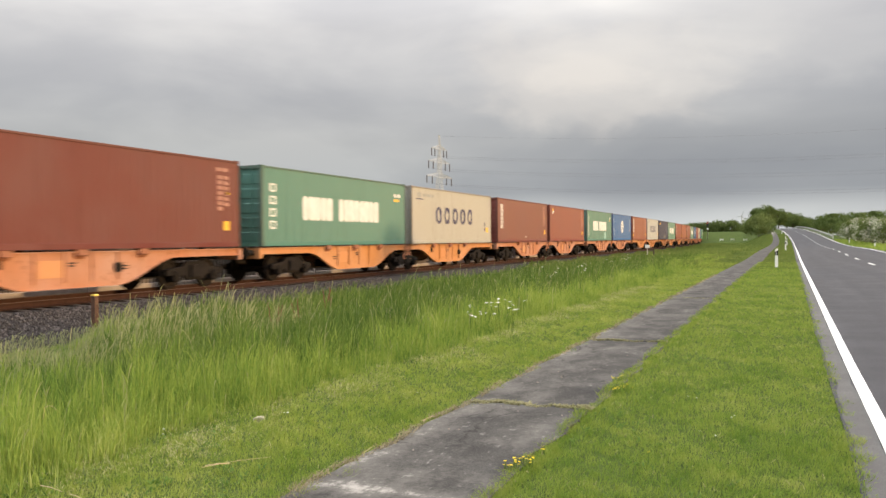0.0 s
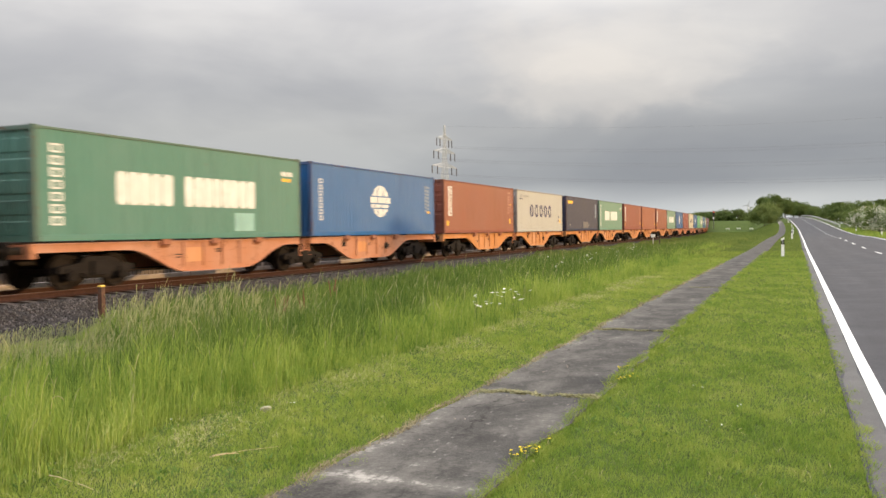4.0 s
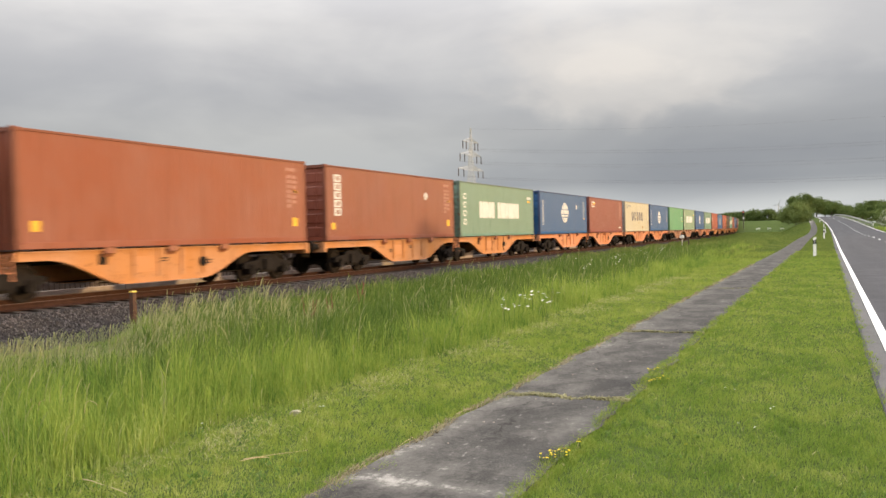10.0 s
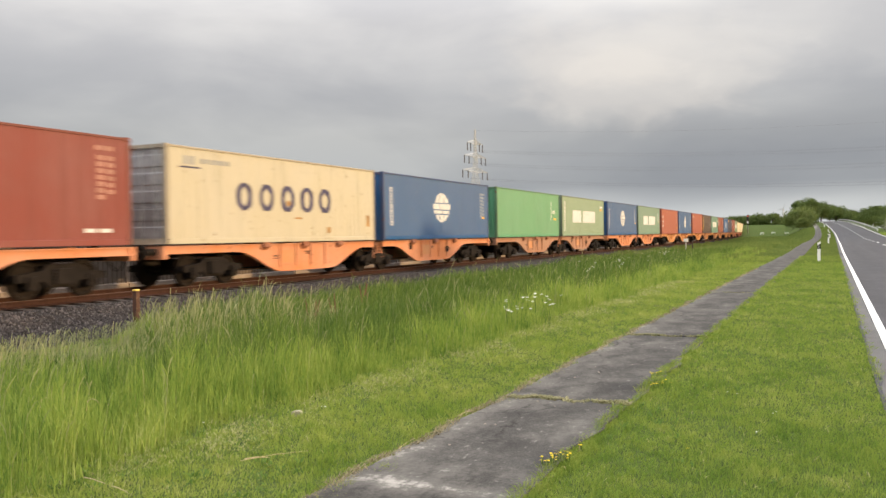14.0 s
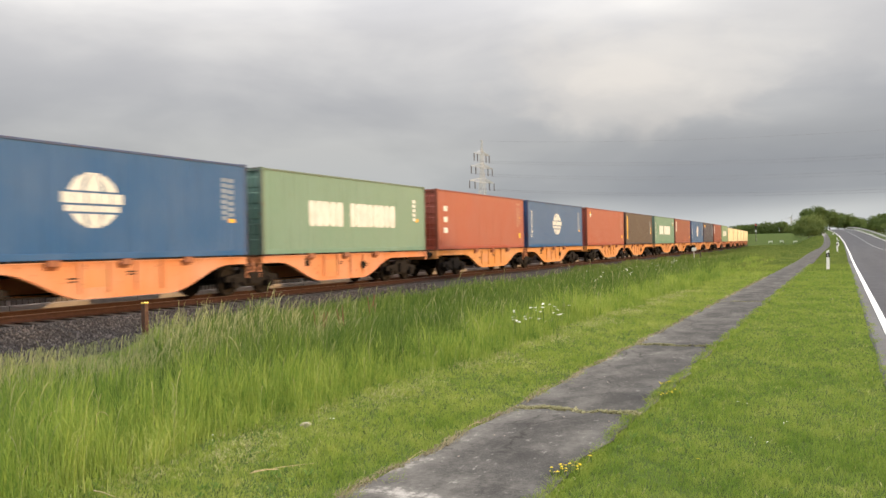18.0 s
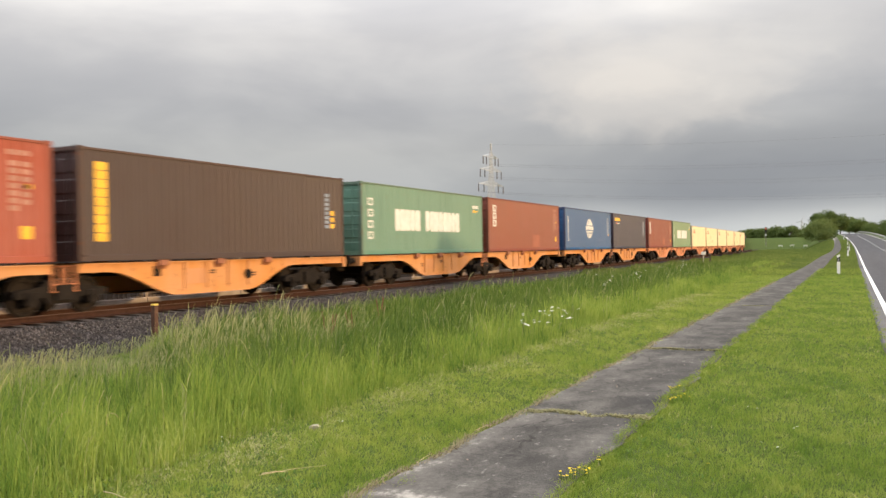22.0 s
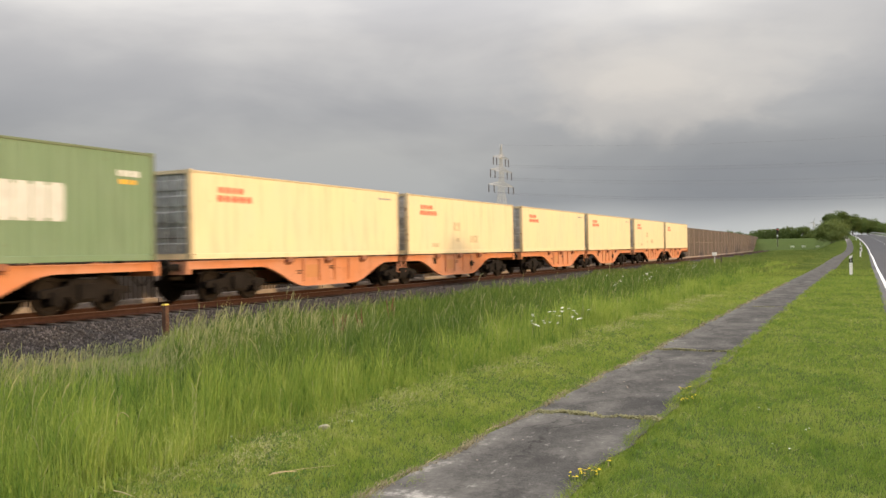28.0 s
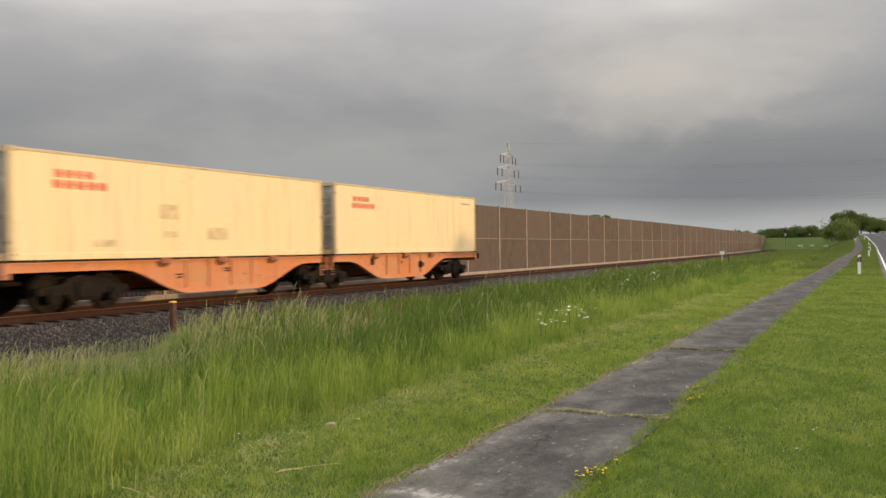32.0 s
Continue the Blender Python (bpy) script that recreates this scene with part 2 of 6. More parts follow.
def path_mat(k):
    """Old asphalt, brownish grey: worn pale blotches, a sandy band by one edge and across, fine grit."""
    w = k.add("ShaderNodeTexCoord").outputs["Object"]
    sep = k.add("ShaderNodeSeparateXYZ", None, Vector=w)
    grit, patch = k.noise(w, 70.0, 3.0, 0.7), k.noise(k.scaled(w, 1.0, 0.7, 1), 1.3, 6.0, 0.62)
    v = k.math("ADD", k.math("MULTIPLY", grit, 0.45), k.math("MULTIPLY", patch, 0.55))
    col = k.ramp(v, (0.36, (0.020, 0.0190, 0.0175)), (0.5, (0.046, 0.0435, 0.0395)), (0.64, (0.088, 0.083, 0.075)))
    blot = k.math("ADD", k.math("MULTIPLY", k.noise(k.scaled(w, 1.0, 0.55, 1), 2.2, 7.0, 0.68), 0.7), k.math("MULTIPLY", k.noise(w, 26.0, 4.0, 0.7), 0.3))
    # sand lies along the meadow side and in a band across near a low spot
    side = k.math("SUBTRACT", 1.0, k.math("MULTIPLY", k.math("ADD", sep.outputs[0], 2.93), 2.2))
    side = k.math("MULTIPLY", k.math("MAXIMUM", side, 0.0), 0.10)
    cross = k.math("SUBTRACT", 1.0, k.math("MULTIPLY", k.math("ABSOLUTE", k.math("SUBTRACT", sep.outputs[1], 4.98)), 5.0))
    cross = k.math("MULTIPLY", k.math("MAXIMUM", cross, 0.0), 0.17)
    m = k.math("ADD", blot, k.math("ADD", side, cross))
    col = k.mix(k.math("MULTIPLY", k.ramp(m, (0.47, (0, 0, 0)), (0.64, (1, 1, 1))), 0.62), col, (0.150, 0.141, 0.126))
    col = k.mix(k.ramp(m, (0.66, (0, 0, 0)), (0.76, (1, 1, 1))), col, (0.31, 0.295, 0.265))
    # pale lichen flecks, and fine hair cracks filled with dark soil
    fleck = k.math("ADD", k.math("MULTIPLY", k.noise(k.scaled(w, 1.0, 0.45, 1), 21.0, 3.0, 0.6), 0.72), k.math("MULTIPLY", patch, 0.28))
    col = k.mix(k.math("MULTIPLY", k.ramp(fleck, (0.605, (0, 0, 0)), (0.68, (1, 1, 1))), 0.6), col, (0.27, 0.26, 0.235))
    cell = k.add("ShaderNodeTexVoronoi", {"feature": "DISTANCE_TO_EDGE"}, Vector=k.add("ShaderNodeVectorMath", {"operation": "ADD"}, i0=k.scaled(w, 1.0, 0.8, 1), i1=k.scaled(k.add("ShaderNodeTexNoise", None, Vector=w, Scale=3.0, Detail=4.0).outputs["Color"], 0.5, 0.5, 0)).outputs[0], Scale=1.15).outputs["Distance"]
    crack = k.math("MULTIPLY", k.ramp(cell, (0.004, (1, 1, 1)), (0.014, (0, 0, 0))), k.ramp(k.noise(w, 0.9, 2.0), (0.48, (0, 0, 0)), (0.56, (1, 1, 1))))
    col = k.mix(k.math("MULTIPLY", crack, 0.8), col, (0.016, 0.015, 0.012))
    return {"Base_Color": col, "Roughness": 0.9, "Specular_IOR_Level": 0.2, "Normal": bump(k, grit, 0.5, 0.006)}


def stone_mat(k):
    r = k.add("ShaderNodeNewGeometry").outputs["Random Per Island"]
    n = k.noise(k.add("ShaderNodeTexCoord").outputs["Object"], 1.2, 3.0)
    f = k.math("ADD", k.math("MULTIPLY", r, 0.75), k.math("MULTIPLY", n, 0.25))
    return {"Base_Color": k.ramp(f, (0.0, (0.014, 0.0125, 0.012)), (0.6, (0.060, 0.053, 0.049)), (1.0, (0.175, 0.155, 0.15))), "Roughness": 0.9, "Specular_IOR_Level": 0.2}


def ground_mat(k):
    w = k.add("ShaderNodeTexCoord").outputs["Object"]
    a, b, c = k.noise(w, 0.25, 5.0), k.noise(w, 4.0, 6.0, 0.65), k.noise(w, 0.02, 3.0)
    grass = k.ramp(b, (0.3, (0.045, 0.068, 0.018)), (0.55, (0.078, 0.108, 0.028)), (0.75, (0.12, 0.132, 0.046)))
    far = k.mix(k.ramp(c, (0.4, (0, 0, 0)), (0.6, (1, 1, 1))), (0.040, 0.060, 0.018), (0.058, 0.074, 0.026))
    return {"Base_Color": k.mix(k.math("MULTIPLY", a, 0.8), grass, far), "Roughness": 0.95, "Specular_IOR_Level": 0.03, "Normal": bump(k, b, 0.6, 0.05)}


def asphalt_mat(base, crack):
    def build(k):
        w = k.add("ShaderNodeTexCoord").outputs["Object"]
        grit, patch, long = k.noise(w, 60.0, 3.0, 0.7), k.noise(w, 0.8, 5.0, 0.6), k.noise(k.scaled(w, 1.3, 0.05, 1), 1.0, 3.0)
        v = k.math("ADD", k.math("MULTIPLY", grit, 0.35), k.math("ADD", k.math("MULTIPLY", patch, 0.4), k.math("MULTIPLY", long, 0.25)))
        col = k.ramp(v, (0.32, tuple(c * 0.6 for c in base)), (0.5, base), (0.66, tuple(min(1, c * 1.7) for c in base)))
        if crack:
            pale = k.math("ADD", k.math("MULTIPLY", k.noise(w, 1.1, 8.0, 0.72), 0.75), k.math("MULTIPLY", k.noise(w, 22.0, 4.0, 0.7), 0.25))
            col = k.mix(k.math("MULTIPLY", k.ramp(pale, (0.50, (0, 0, 0)), (0.66, (1, 1, 1))), 0.75), col, (0.115, 0.115, 0.11))
        return {"Base_Color": col, "Roughness": 0.85, "Specular_IOR_Level": 0.3, "Normal": bump(k, grit, 0.5, 0.006)}
    return build


M_GROUND = surface("meadow", ground_mat)
M_ROAD = surface("asphalt", asphalt_mat((0.042, 0.042, 0.046), False))
M_ROADEDGE = surface("asphalt_edge", asphalt_mat((0.085, 0.083, 0.08), True))
M_PATH = surface("path_asphalt", path_mat)
M_STONES = surface("crushed_stone", stone_mat)
M_LINE = plain("road_paint", (0.72, 0.72, 0.68), 0.6, 0, 0.06, 6.0)
M_BALLAST = plain("ballast_stone", (0.040, 0.036, 0.034), 0.9, 0, 0.3, 9.0, 0.01)
M_RAIL = plain("rusty_rail", (0.046, 0.022, 0.016), 0.85, 0.0, 0.2, 6.0)
M_RAILTOP = plain("worn_steel", (0.11, 0.075, 0.06), 0.5, 0.6, 0.1, 6.0)
M_SLEEPER = plain("concrete_sleeper", (0.085, 0.070, 0.060), 0.9, 0, 0.2, 5.0, 0.004)
M_WALL = surface("acoustic_panel", lambda k: {
    "Base_Color": k.mix(k.math("MULTIPLY", k.add("ShaderNodeObjectInfo").outputs["Random"], 0.8), k.ramp(k.noise(spot(k), 1.4, 6.0, 0.65), (0.3, (0.085, 0.068, 0.056)), (0.7, (0.125, 0.098, 0.082))), (0.135, 0.108, 0.09)),
    "Roughness": 0.92, "Normal": bump(k, k.noise(spot(k), 30.0, 3.0), 0.5, 0.01)})
M_POST = plain("wall_post_paint", (0.30, 0.24, 0.20), 0.7, 0.0, 0.15, 4.0)
M_PLINTH = plain("pale_concrete", (0.31, 0.26, 0.22), 0.85, 0, 0.12, 2.0, 0.004)
M_WHITE = plain("white_plastic", (0.78, 0.78, 0.74), 0.45, 0, 0.04)
M_BLACK = plain("black_plastic", (0.02, 0.02, 0.022), 0.5, 0, 0.1)
M_STEEL = plain("galvanised_steel", (0.42, 0.43, 0.44), 0.45, 0.6, 0.1, 3.0)
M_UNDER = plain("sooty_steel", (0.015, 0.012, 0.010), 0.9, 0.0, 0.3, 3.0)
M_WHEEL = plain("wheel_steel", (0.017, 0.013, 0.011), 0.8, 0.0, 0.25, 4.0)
M_BARK = plain("bark", (0.085, 0.065, 0.05), 0.95, 0, 0.25, 6.0, 0.02)
M_ORANGE = paint("wagon_yellow_orange", (0.53, 0.225, 0.060), 0.3, 0.75, 0.6)
M_ORANGE2 = paint("wagon_red_orange", (0.56, 0.215, 0.09), 0.35, 0.75, 0.6)
# darker copies of the two wagon oranges: weaker early sun put into the paint
M_ORANGE2_DIM = paint("wagon_salmon_less_sun", (0.40, 0.165, 0.082), 0.35, 0.85, 0.65)
M_ORANGE_DIM = paint("wagon_yellow_orange_less_sun", (0.46, 0.195, 0.060), 0.3, 0.8, 0.65)
M_ORANGE3 = paint("wagon_rusted_orange", (0.33, 0.165, 0.095), 0.3, 0.8, 0.7)
M_GREYEND = plain("grey_end_unit", (0.29, 0.295, 0.30), 0.6, 0.1, 0.2, 2.5)
M_BRACKET = paint("bracket_red_orange", (0.27, 0.10, 0.05), 0.2, 0.8, 0.65)
M_PLATE = paint("wagon_patch_orange", (0.50, 0.22, 0.085), 0.2, 0.3, 0.55)
PAINTS = {                              # container paints: base colour, how rusty
    "dull": ((0.122, 0.026, 0.021), 0.3), "brick": ((0.150, 0.037, 0.029), 0.35), "scarlet": ((0.185, 0.038, 0.027), 0.3), "terracotta": ((0.212, 0.060, 0.034), 0.35),
    "russet": ((0.200, 0.045, 0.029), 0.4), "orange": ((0.245, 0.070, 0.035), 0.35), "rose": ((0.200, 0.047, 0.039), 0.35), "vermilion": ((0.290, 0.060, 0.035), 0.25), "oxblood": ((0.19, 0.038, 0.028), 0.4),
    "seagreen": ((0.066, 0.180, 0.148), 0.4), "green": ((0.102, 0.220, 0.170), 0.45), "pale": ((0.135, 0.240, 0.190), 0.5), "sage": ((0.195, 0.29, 0.20), 0.55), "lime": ((0.092, 0.285, 0.150), 0.3), "olive": ((0.155, 0.25, 0.150), 0.45),
    "azure": ((0.010, 0.095, 0.280), 0.3), "blue": ((0.012, 0.080, 0.225), 0.3), "navy": ((0.013, 0.019, 0.058), 0.2), "slate": ((0.030, 0.032, 0.066), 0.3),
    "beige": ((0.340, 0.330, 0.295), 0.6), "chalk": ((0.355, 0.362, 0.350), 0.45), "tan": ((0.46, 0.425, 0.32), 0.65), "cream": ((0.78, 0.66, 0.42), 0.35), "brown": ((0.050, 0.032, 0.033), 0.3),
}
M_BOX = {n: paint(n + "_container_paint", c, 0.3 if max(c) > 0.4 else 0.15, r) for n, (c, r) in PAINTS.items()}
# frames and castings: the same paint, chipped to rust and grime
M_EDGE = {n: paint(n + "_chipped_frame", tuple(0.62 * u + 0.38 * v for u, v in zip(c, (0.10, 0.055, 0.035))), 0.1, 0.9, 0.65) for n, (c, r) in PAINTS.items()}
M_MARK = {"white": plain("white_marking", (0.60, 0.615, 0.61), 0.6, 0, 0.08, 3.0), "navy": plain("navy_marking", (0.062, 0.060, 0.115), 0.55, 0, 0.2, 3.0), "paleblue": plain("pale_blue_marking", (0.20, 0.25, 0.33), 0.6, 0, 0.15, 3.0), "rust": plain("rust_stain", (0.30, 0.17, 0.06), 0.8, 0, 0.3, 2.0), "faint": plain("faint_red_patch", (0.29, 0.085, 0.055), 0.6, 0, 0.1, 2.0), "mint": plain("mint_patch", (0.22, 0.40, 0.38), 0.6, 0, 0.1, 2.0),
          "yellow": plain("yellow_marking", (0.75, 0.42, 0.03), 0.55, 0, 0.1, 3.0), "faded": plain("faded_marking", (0.36, 0.18, 0.14), 0.6, 0, 0.12, 3.0), "redmark": plain("red_marking", (0.60, 0.18, 0.11), 0.55, 0, 0.15, 3.0),
          "greymark": plain("grey_marking", (0.27, 0.275, 0.27), 0.6, 0, 0.15, 3.0), "greyed": plain("grey_beige_smudge", (0.60, 0.49, 0.31), 0.7, 0, 0.2, 4.0), "dusk": plain("grey_patch", (0.12, 0.115, 0.125), 0.6, 0, 0.2, 2.0)}
M_BLADE_TALL = grassy("tall_grass_blade", ((0.035, 0.094, 0.020), (0.116, 0.203, 0.037), (0.212, 0.302, 0.056), (0.318, 0.392, 0.090), (0.46, 0.48, 0.19)), 0.55, 0.5, 0.06, 0.5, 1.9, 0.46)
M_BLADE_LUSH = grassy("lush_grass_blade", ((0.028, 0.066, 0.015), (0.07, 0.125, 0.026), (0.132, 0.195, 0.041), (0.245, 0.29, 0.09)), 0.6, 0.4, 0.05, 0.55, 2.6, 0.56)
M_BLADE_SHORT = grassy("mown_grass_blade", ((0.105, 0.185, 0.030), (0.17, 0.255, 0.044), (0.245, 0.315, 0.062), (0.32, 0.37, 0.09), (0.44, 0.44, 0.17)), 0.8, 0.45, 0.0, 1.1, 5.0, 0.36)
M_BLADE_VERGE = grassy("verge_grass_blade", ((0.080, 0.152, 0.027), (0.137, 0.220, 0.038), (0.202, 0.28, 0.054), (0.27, 0.33, 0.077), (0.38, 0.39, 0.15)), 0.8, 0.45, 0.0, 1.1, 5.0, 0.36)
M_BLADE_FAR = grassy("far_grass_blade", ((0.055, 0.10, 0.026), (0.115, 0.165, 0.042), (0.175, 0.22, 0.06), (0.25, 0.28, 0.10)), 0.7, 0.4, 0.0, 0.25, 0.9, 0.4)
M_LEAF = leafy("tree_leaf", (0.058, 0.092, 0.026), (0.145, 0.19, 0.055), 0.6, 0.4)
M_LEAF2 = leafy("bush_leaf", (0.072, 0.11, 0.03), (0.17, 0.208, 0.065), 0.6, 0.4)
M_BLOSSOM = leafy("hawthorn_blossom", (0.48, 0.49, 0.38), (0.74, 0.73, 0.60), 0.7, 0.25)


# ---------------------------------------------------------------- mesh building
class Shape:
    """Collects vertices and faces of one mesh."""

    def __init__(self):
        self.v, self.f = [], []

    def box(self, x0, x1, y0, y1, z0, z1, b=0.0):
        """A box; b: bevel of its edges along y."""
        if b <= 0:
            n = len(self.v)
            self.v += [(x, y, z) for x in (x0, x1) for y in (y0, y1) for z in (z0, z1)]
            self.f += [tuple(n + i for i in q) for q in ((0, 1, 3, 2), (4, 6, 7, 5), (0, 4, 5, 1), (2, 3, 7, 6), (0, 2, 6, 4), (1, 5, 7, 3))]
            return self
        ring = [(x0 + b, z0), (x1 - b, z0), (x1, z0 + b), (x1, z1 - b), (x1 - b, z1), (x0 + b, z1), (x0, z1 - b), (x0, z0 + b)]
        return self.prism_y(ring, y0, y1)

    def prism_y(self, ring, y0, y1):
        """A profile of (x, z) drawn out along y."""
        n, m = len(self.v), len(ring)
        self.v += [(x, y0, z) for x, z in ring] + [(x, y1, z) for x, z in ring]
        self.f += [(n + i, n + (i + 1) % m, n + m + (i + 1) % m, n + m + i) for i in range(m)]
        self.f += [tuple(range(n + m - 1, n - 1, -1)), tuple(range(n + m, n + 2 * m))]
        return self

    def prism_x(self, ring, x0, x1):
        """A profile of (y, z) drawn out along x."""
        n, m = len(self.v), len(ring)
        self.v += [(x0, y, z) for y, z in ring] + [(x1, y, z) for y, z in ring]
        self.f += [(n + i, n + m + i, n + m + (i + 1) % m, n + (i + 1) % m) for i in range(m)]
        self.f += [tuple(range(n, n + m)), tuple(range(n + 2 * m - 1, n + m - 1, -1))]
        return self

    def tube(self, a, b, r0, r1=None, sides=8, caps=True):
        r1 = r0 if r1 is None else r1
        a, b = Vector(a), Vector(b)
        q = (b - a).to_track_quat("Z", "Y")
        n = len(self.v)
        for p, r in ((a, r0), (b, r1)):
            for i in range(sides):
                w = 2 * math.pi * i / sides
                self.v.append(tuple(p + q @ Vector((r * math.cos(w), r * math.sin(w), 0))))
        self.f += [(n + i, n + (i + 1) % sides, n + sides + (i + 1) % sides, n + sides + i) for i in range(sides)]
        if caps:
            self.f += [tuple(range(n + sides - 1, n - 1, -1)), tuple(range(n + sides, n + 2 * sides))]
        return self

    def mesh(self, name, material):
        me = bpy.data.meshes.new(name)
        me.from_pydata(self.v, [], self.f)
        me.materials.append(material)
        me.update()
        return me


def part(name, shape, material, parent, label="", at_=None):
    """One mesh object under a thing or a part. shape: a Shape or a mesh that others share; its material is the object's own."""
    me = shape.mesh(name, material) if isinstance(shape, Shape) else shape
    ob = new(name, me)
    if material is not None and not isinstance(shape, Shape):
        ob.material_slots[0].link = "OBJECT"
        ob.material_slots[0].material = material
    ob.parent = parent
    if at_ is not None:
        ob.matrix_basis = at_
    if label:
        ob["label"] = label
    return ob


def thing(name, label, category, m=None, group="", kind="", shape=None, material=None):
    """A top-level thing: a mesh, or an Empty at its base."""
    ob = new(name, shape.mesh(name, material) if shape else None)
    if m is not None:
        ob.matrix_basis = m
    return tagged(ob, label, category, group, kind)


def triangle_mesh(name, verts, tris, material):
    me = bpy.data.meshes.new(name)
    me.vertices.add(len(verts))
    me.vertices.foreach_set("co", np.ascontiguousarray(verts, dtype=np.float32).ravel())
    me.loops.add(tris.size)
    me.loops.foreach_set("vertex_index", np.ascontiguousarray(tris, dtype=np.int32).ravel())
    me.polygons.add(len(tris))
    me.polygons.foreach_set("loop_start", np.arange(0, tris.size, 3, dtype=np.int32))
    me.update(calc_edges=True)
    me.materials.append(material)
    return me


# ---------------------------------------------------------------- the plan
TRACK_X, RAIL_Z = -18.37, 0.21         # centre of the line, top of its rails
BENDS = ((70.0, 3000.0), (280.0, 1300.0))   # the line bends to the left: from where, radius
FLOOR_Z = 1.495                        # the wagons' loading height
WALL_X = -22.0


def line_at(s, off=0.0):
    """Place and heading (radians, to the left) of the line s metres along it, off metres to its right."""
    (s1, r1), (s2, r2) = BENDS
    x, y, h = TRACK_X, min(s, s1), 0.0
    for start, end, r in ((s1, s2, r1), (s2, 1e9, r2)):
        if s > start:
            v = (min(s, end) - start) / r
            dx, dy = r * (math.cos(v) - 1), r * math.sin(v)
            x, y, h = x + dx * math.cos(h) - dy * math.sin(h), y + dx * math.sin(h) + dy * math.cos(h), h + v
    return x + off * math.cos(h), y + off * math.sin(h), h


def smooth(a, b, v):
    """From 0 at a to 1 at b, softly."""
    w = min(1.0, max(0.0, (v - a) / (b - a)))
    return w * w * (3 - 2 * w)


def road_x(y):
    """How far the road has swung from its line by the camera."""
    return 0.0035 * max(0.0, y - 12) - (1.42e-4 * (min(y, 420) - 150) ** 2 if y > 150 else 0.0)


def road_z(y):
    """The road climbs to a bridge."""
    return 0.25 * smooth(60, 110, y) + 5.1 * smooth(130, 390, y)


def ground_z(x, y):
    ramp = road_z(y)
    dx = x - road_x(y)
    away = max(0.0, -4.4 - dx, dx - 12.0)
    z = max(0.0, ramp - away * 0.45) if ramp > 0.001 else 0.0
    if dx < -6:                       # a grassy dike crosses far behind
        z = max(z, 3.7 * smooth(258, 296, y) * (1 - smooth(335, 385, y)) * smooth(-6, -12, dx))
    z += 0.05 * noise.noise((x * 0.23, y * 0.23, 0.0)) * (1 if dx < -5.5 or dx > 9.5 else 0)
    swale = smooth(-5.5, -10.0, x) * (1 - smooth(-14.5, -16.5, x))
    z -= 0.22 * swale * (1 - smooth(150, 190, y))
    z -= 0.50 * smooth(-11.8, -15.5, x) * (1 - smooth(150, 200, y)) * smooth(-45, -32, x)
    return z - 0.02


def strip(points, thick):
    """A slab that follows rows of (left, right) points."""
    s = Shape()
    n = len(points)
    for l, r in points:
        s.v += [l, r, (r[0], r[1], r[2] - thick), (l[0], l[1], l[2] - thick)]
    for i in range(n - 1):
        a = i * 4
        s.f += [(a + j, a + (j + 1) % 4, a + 4 + (j + 1) % 4, a + 4 + j)[::-1] for j in range(4)]
    s.f += [(0, 1, 2, 3), ((n - 1) * 4 + 3, (n - 1) * 4 + 2, (n - 1) * 4 + 1, (n - 1) * 4)]
    return s


def band(x0, x1, y0, y1, step, lift, thick, wobble=0.0, seed=0.0):
    """A strip along the road between two offsets from its line."""
    rows, y = [], y0
    while True:
        a = x0 + wobble * noise.noise((y * 0.9, seed, 0.0)) + 0.5 * wobble * noise.noise((y * 3.1, seed, 4.0))
        b = x1 + wobble * noise.noise((y * 0.9, seed + 9, 0.0)) + 0.5 * wobble * noise.noise((y * 3.1, seed + 9, 4.0))
        c, z = road_x(y), road_z(y) + lift
        rows.append(((a + c, y, z), (b + c, y, z)))
        if y >= y1:
            return strip(rows, thick)
        y = min(y1, y + step * (1 if y < 60 else 5))


def build_ground():
    xs = [-3500, -2000, -1000, -500, -250, -150, -100, -70, -50, -40, -32, -27] + [-24 + 0.75 * i for i in range(60)] + [22, 25, 30, 38, 50, 80, 150, 300, 700, 1500, 3500]
    ys = [-2500, -1000, -400, -150, -60, -30, -15] + [-8 + 0.9 * i for i in range(90)] + [74 + 4 * i for i in range(100)] + [480, 520, 600, 800, 1200, 2000, 4500]
    v = [(x, y, ground_z(x, y)) for y in ys for x in xs]
    n = len(xs)
    f = [(j * n + i, j * n + i + 1, (j + 1) * n + i + 1, (j + 1) * n + i) for j in range(len(ys) - 1) for i in range(n - 1)]
    me = bpy.data.meshes.new("ground")
    me.from_pydata(v, [], f)
    me.materials.append(M_GROUND)
    tagged(new("ground", me), "flat green meadow and verge ground", "ground", kind="structure")


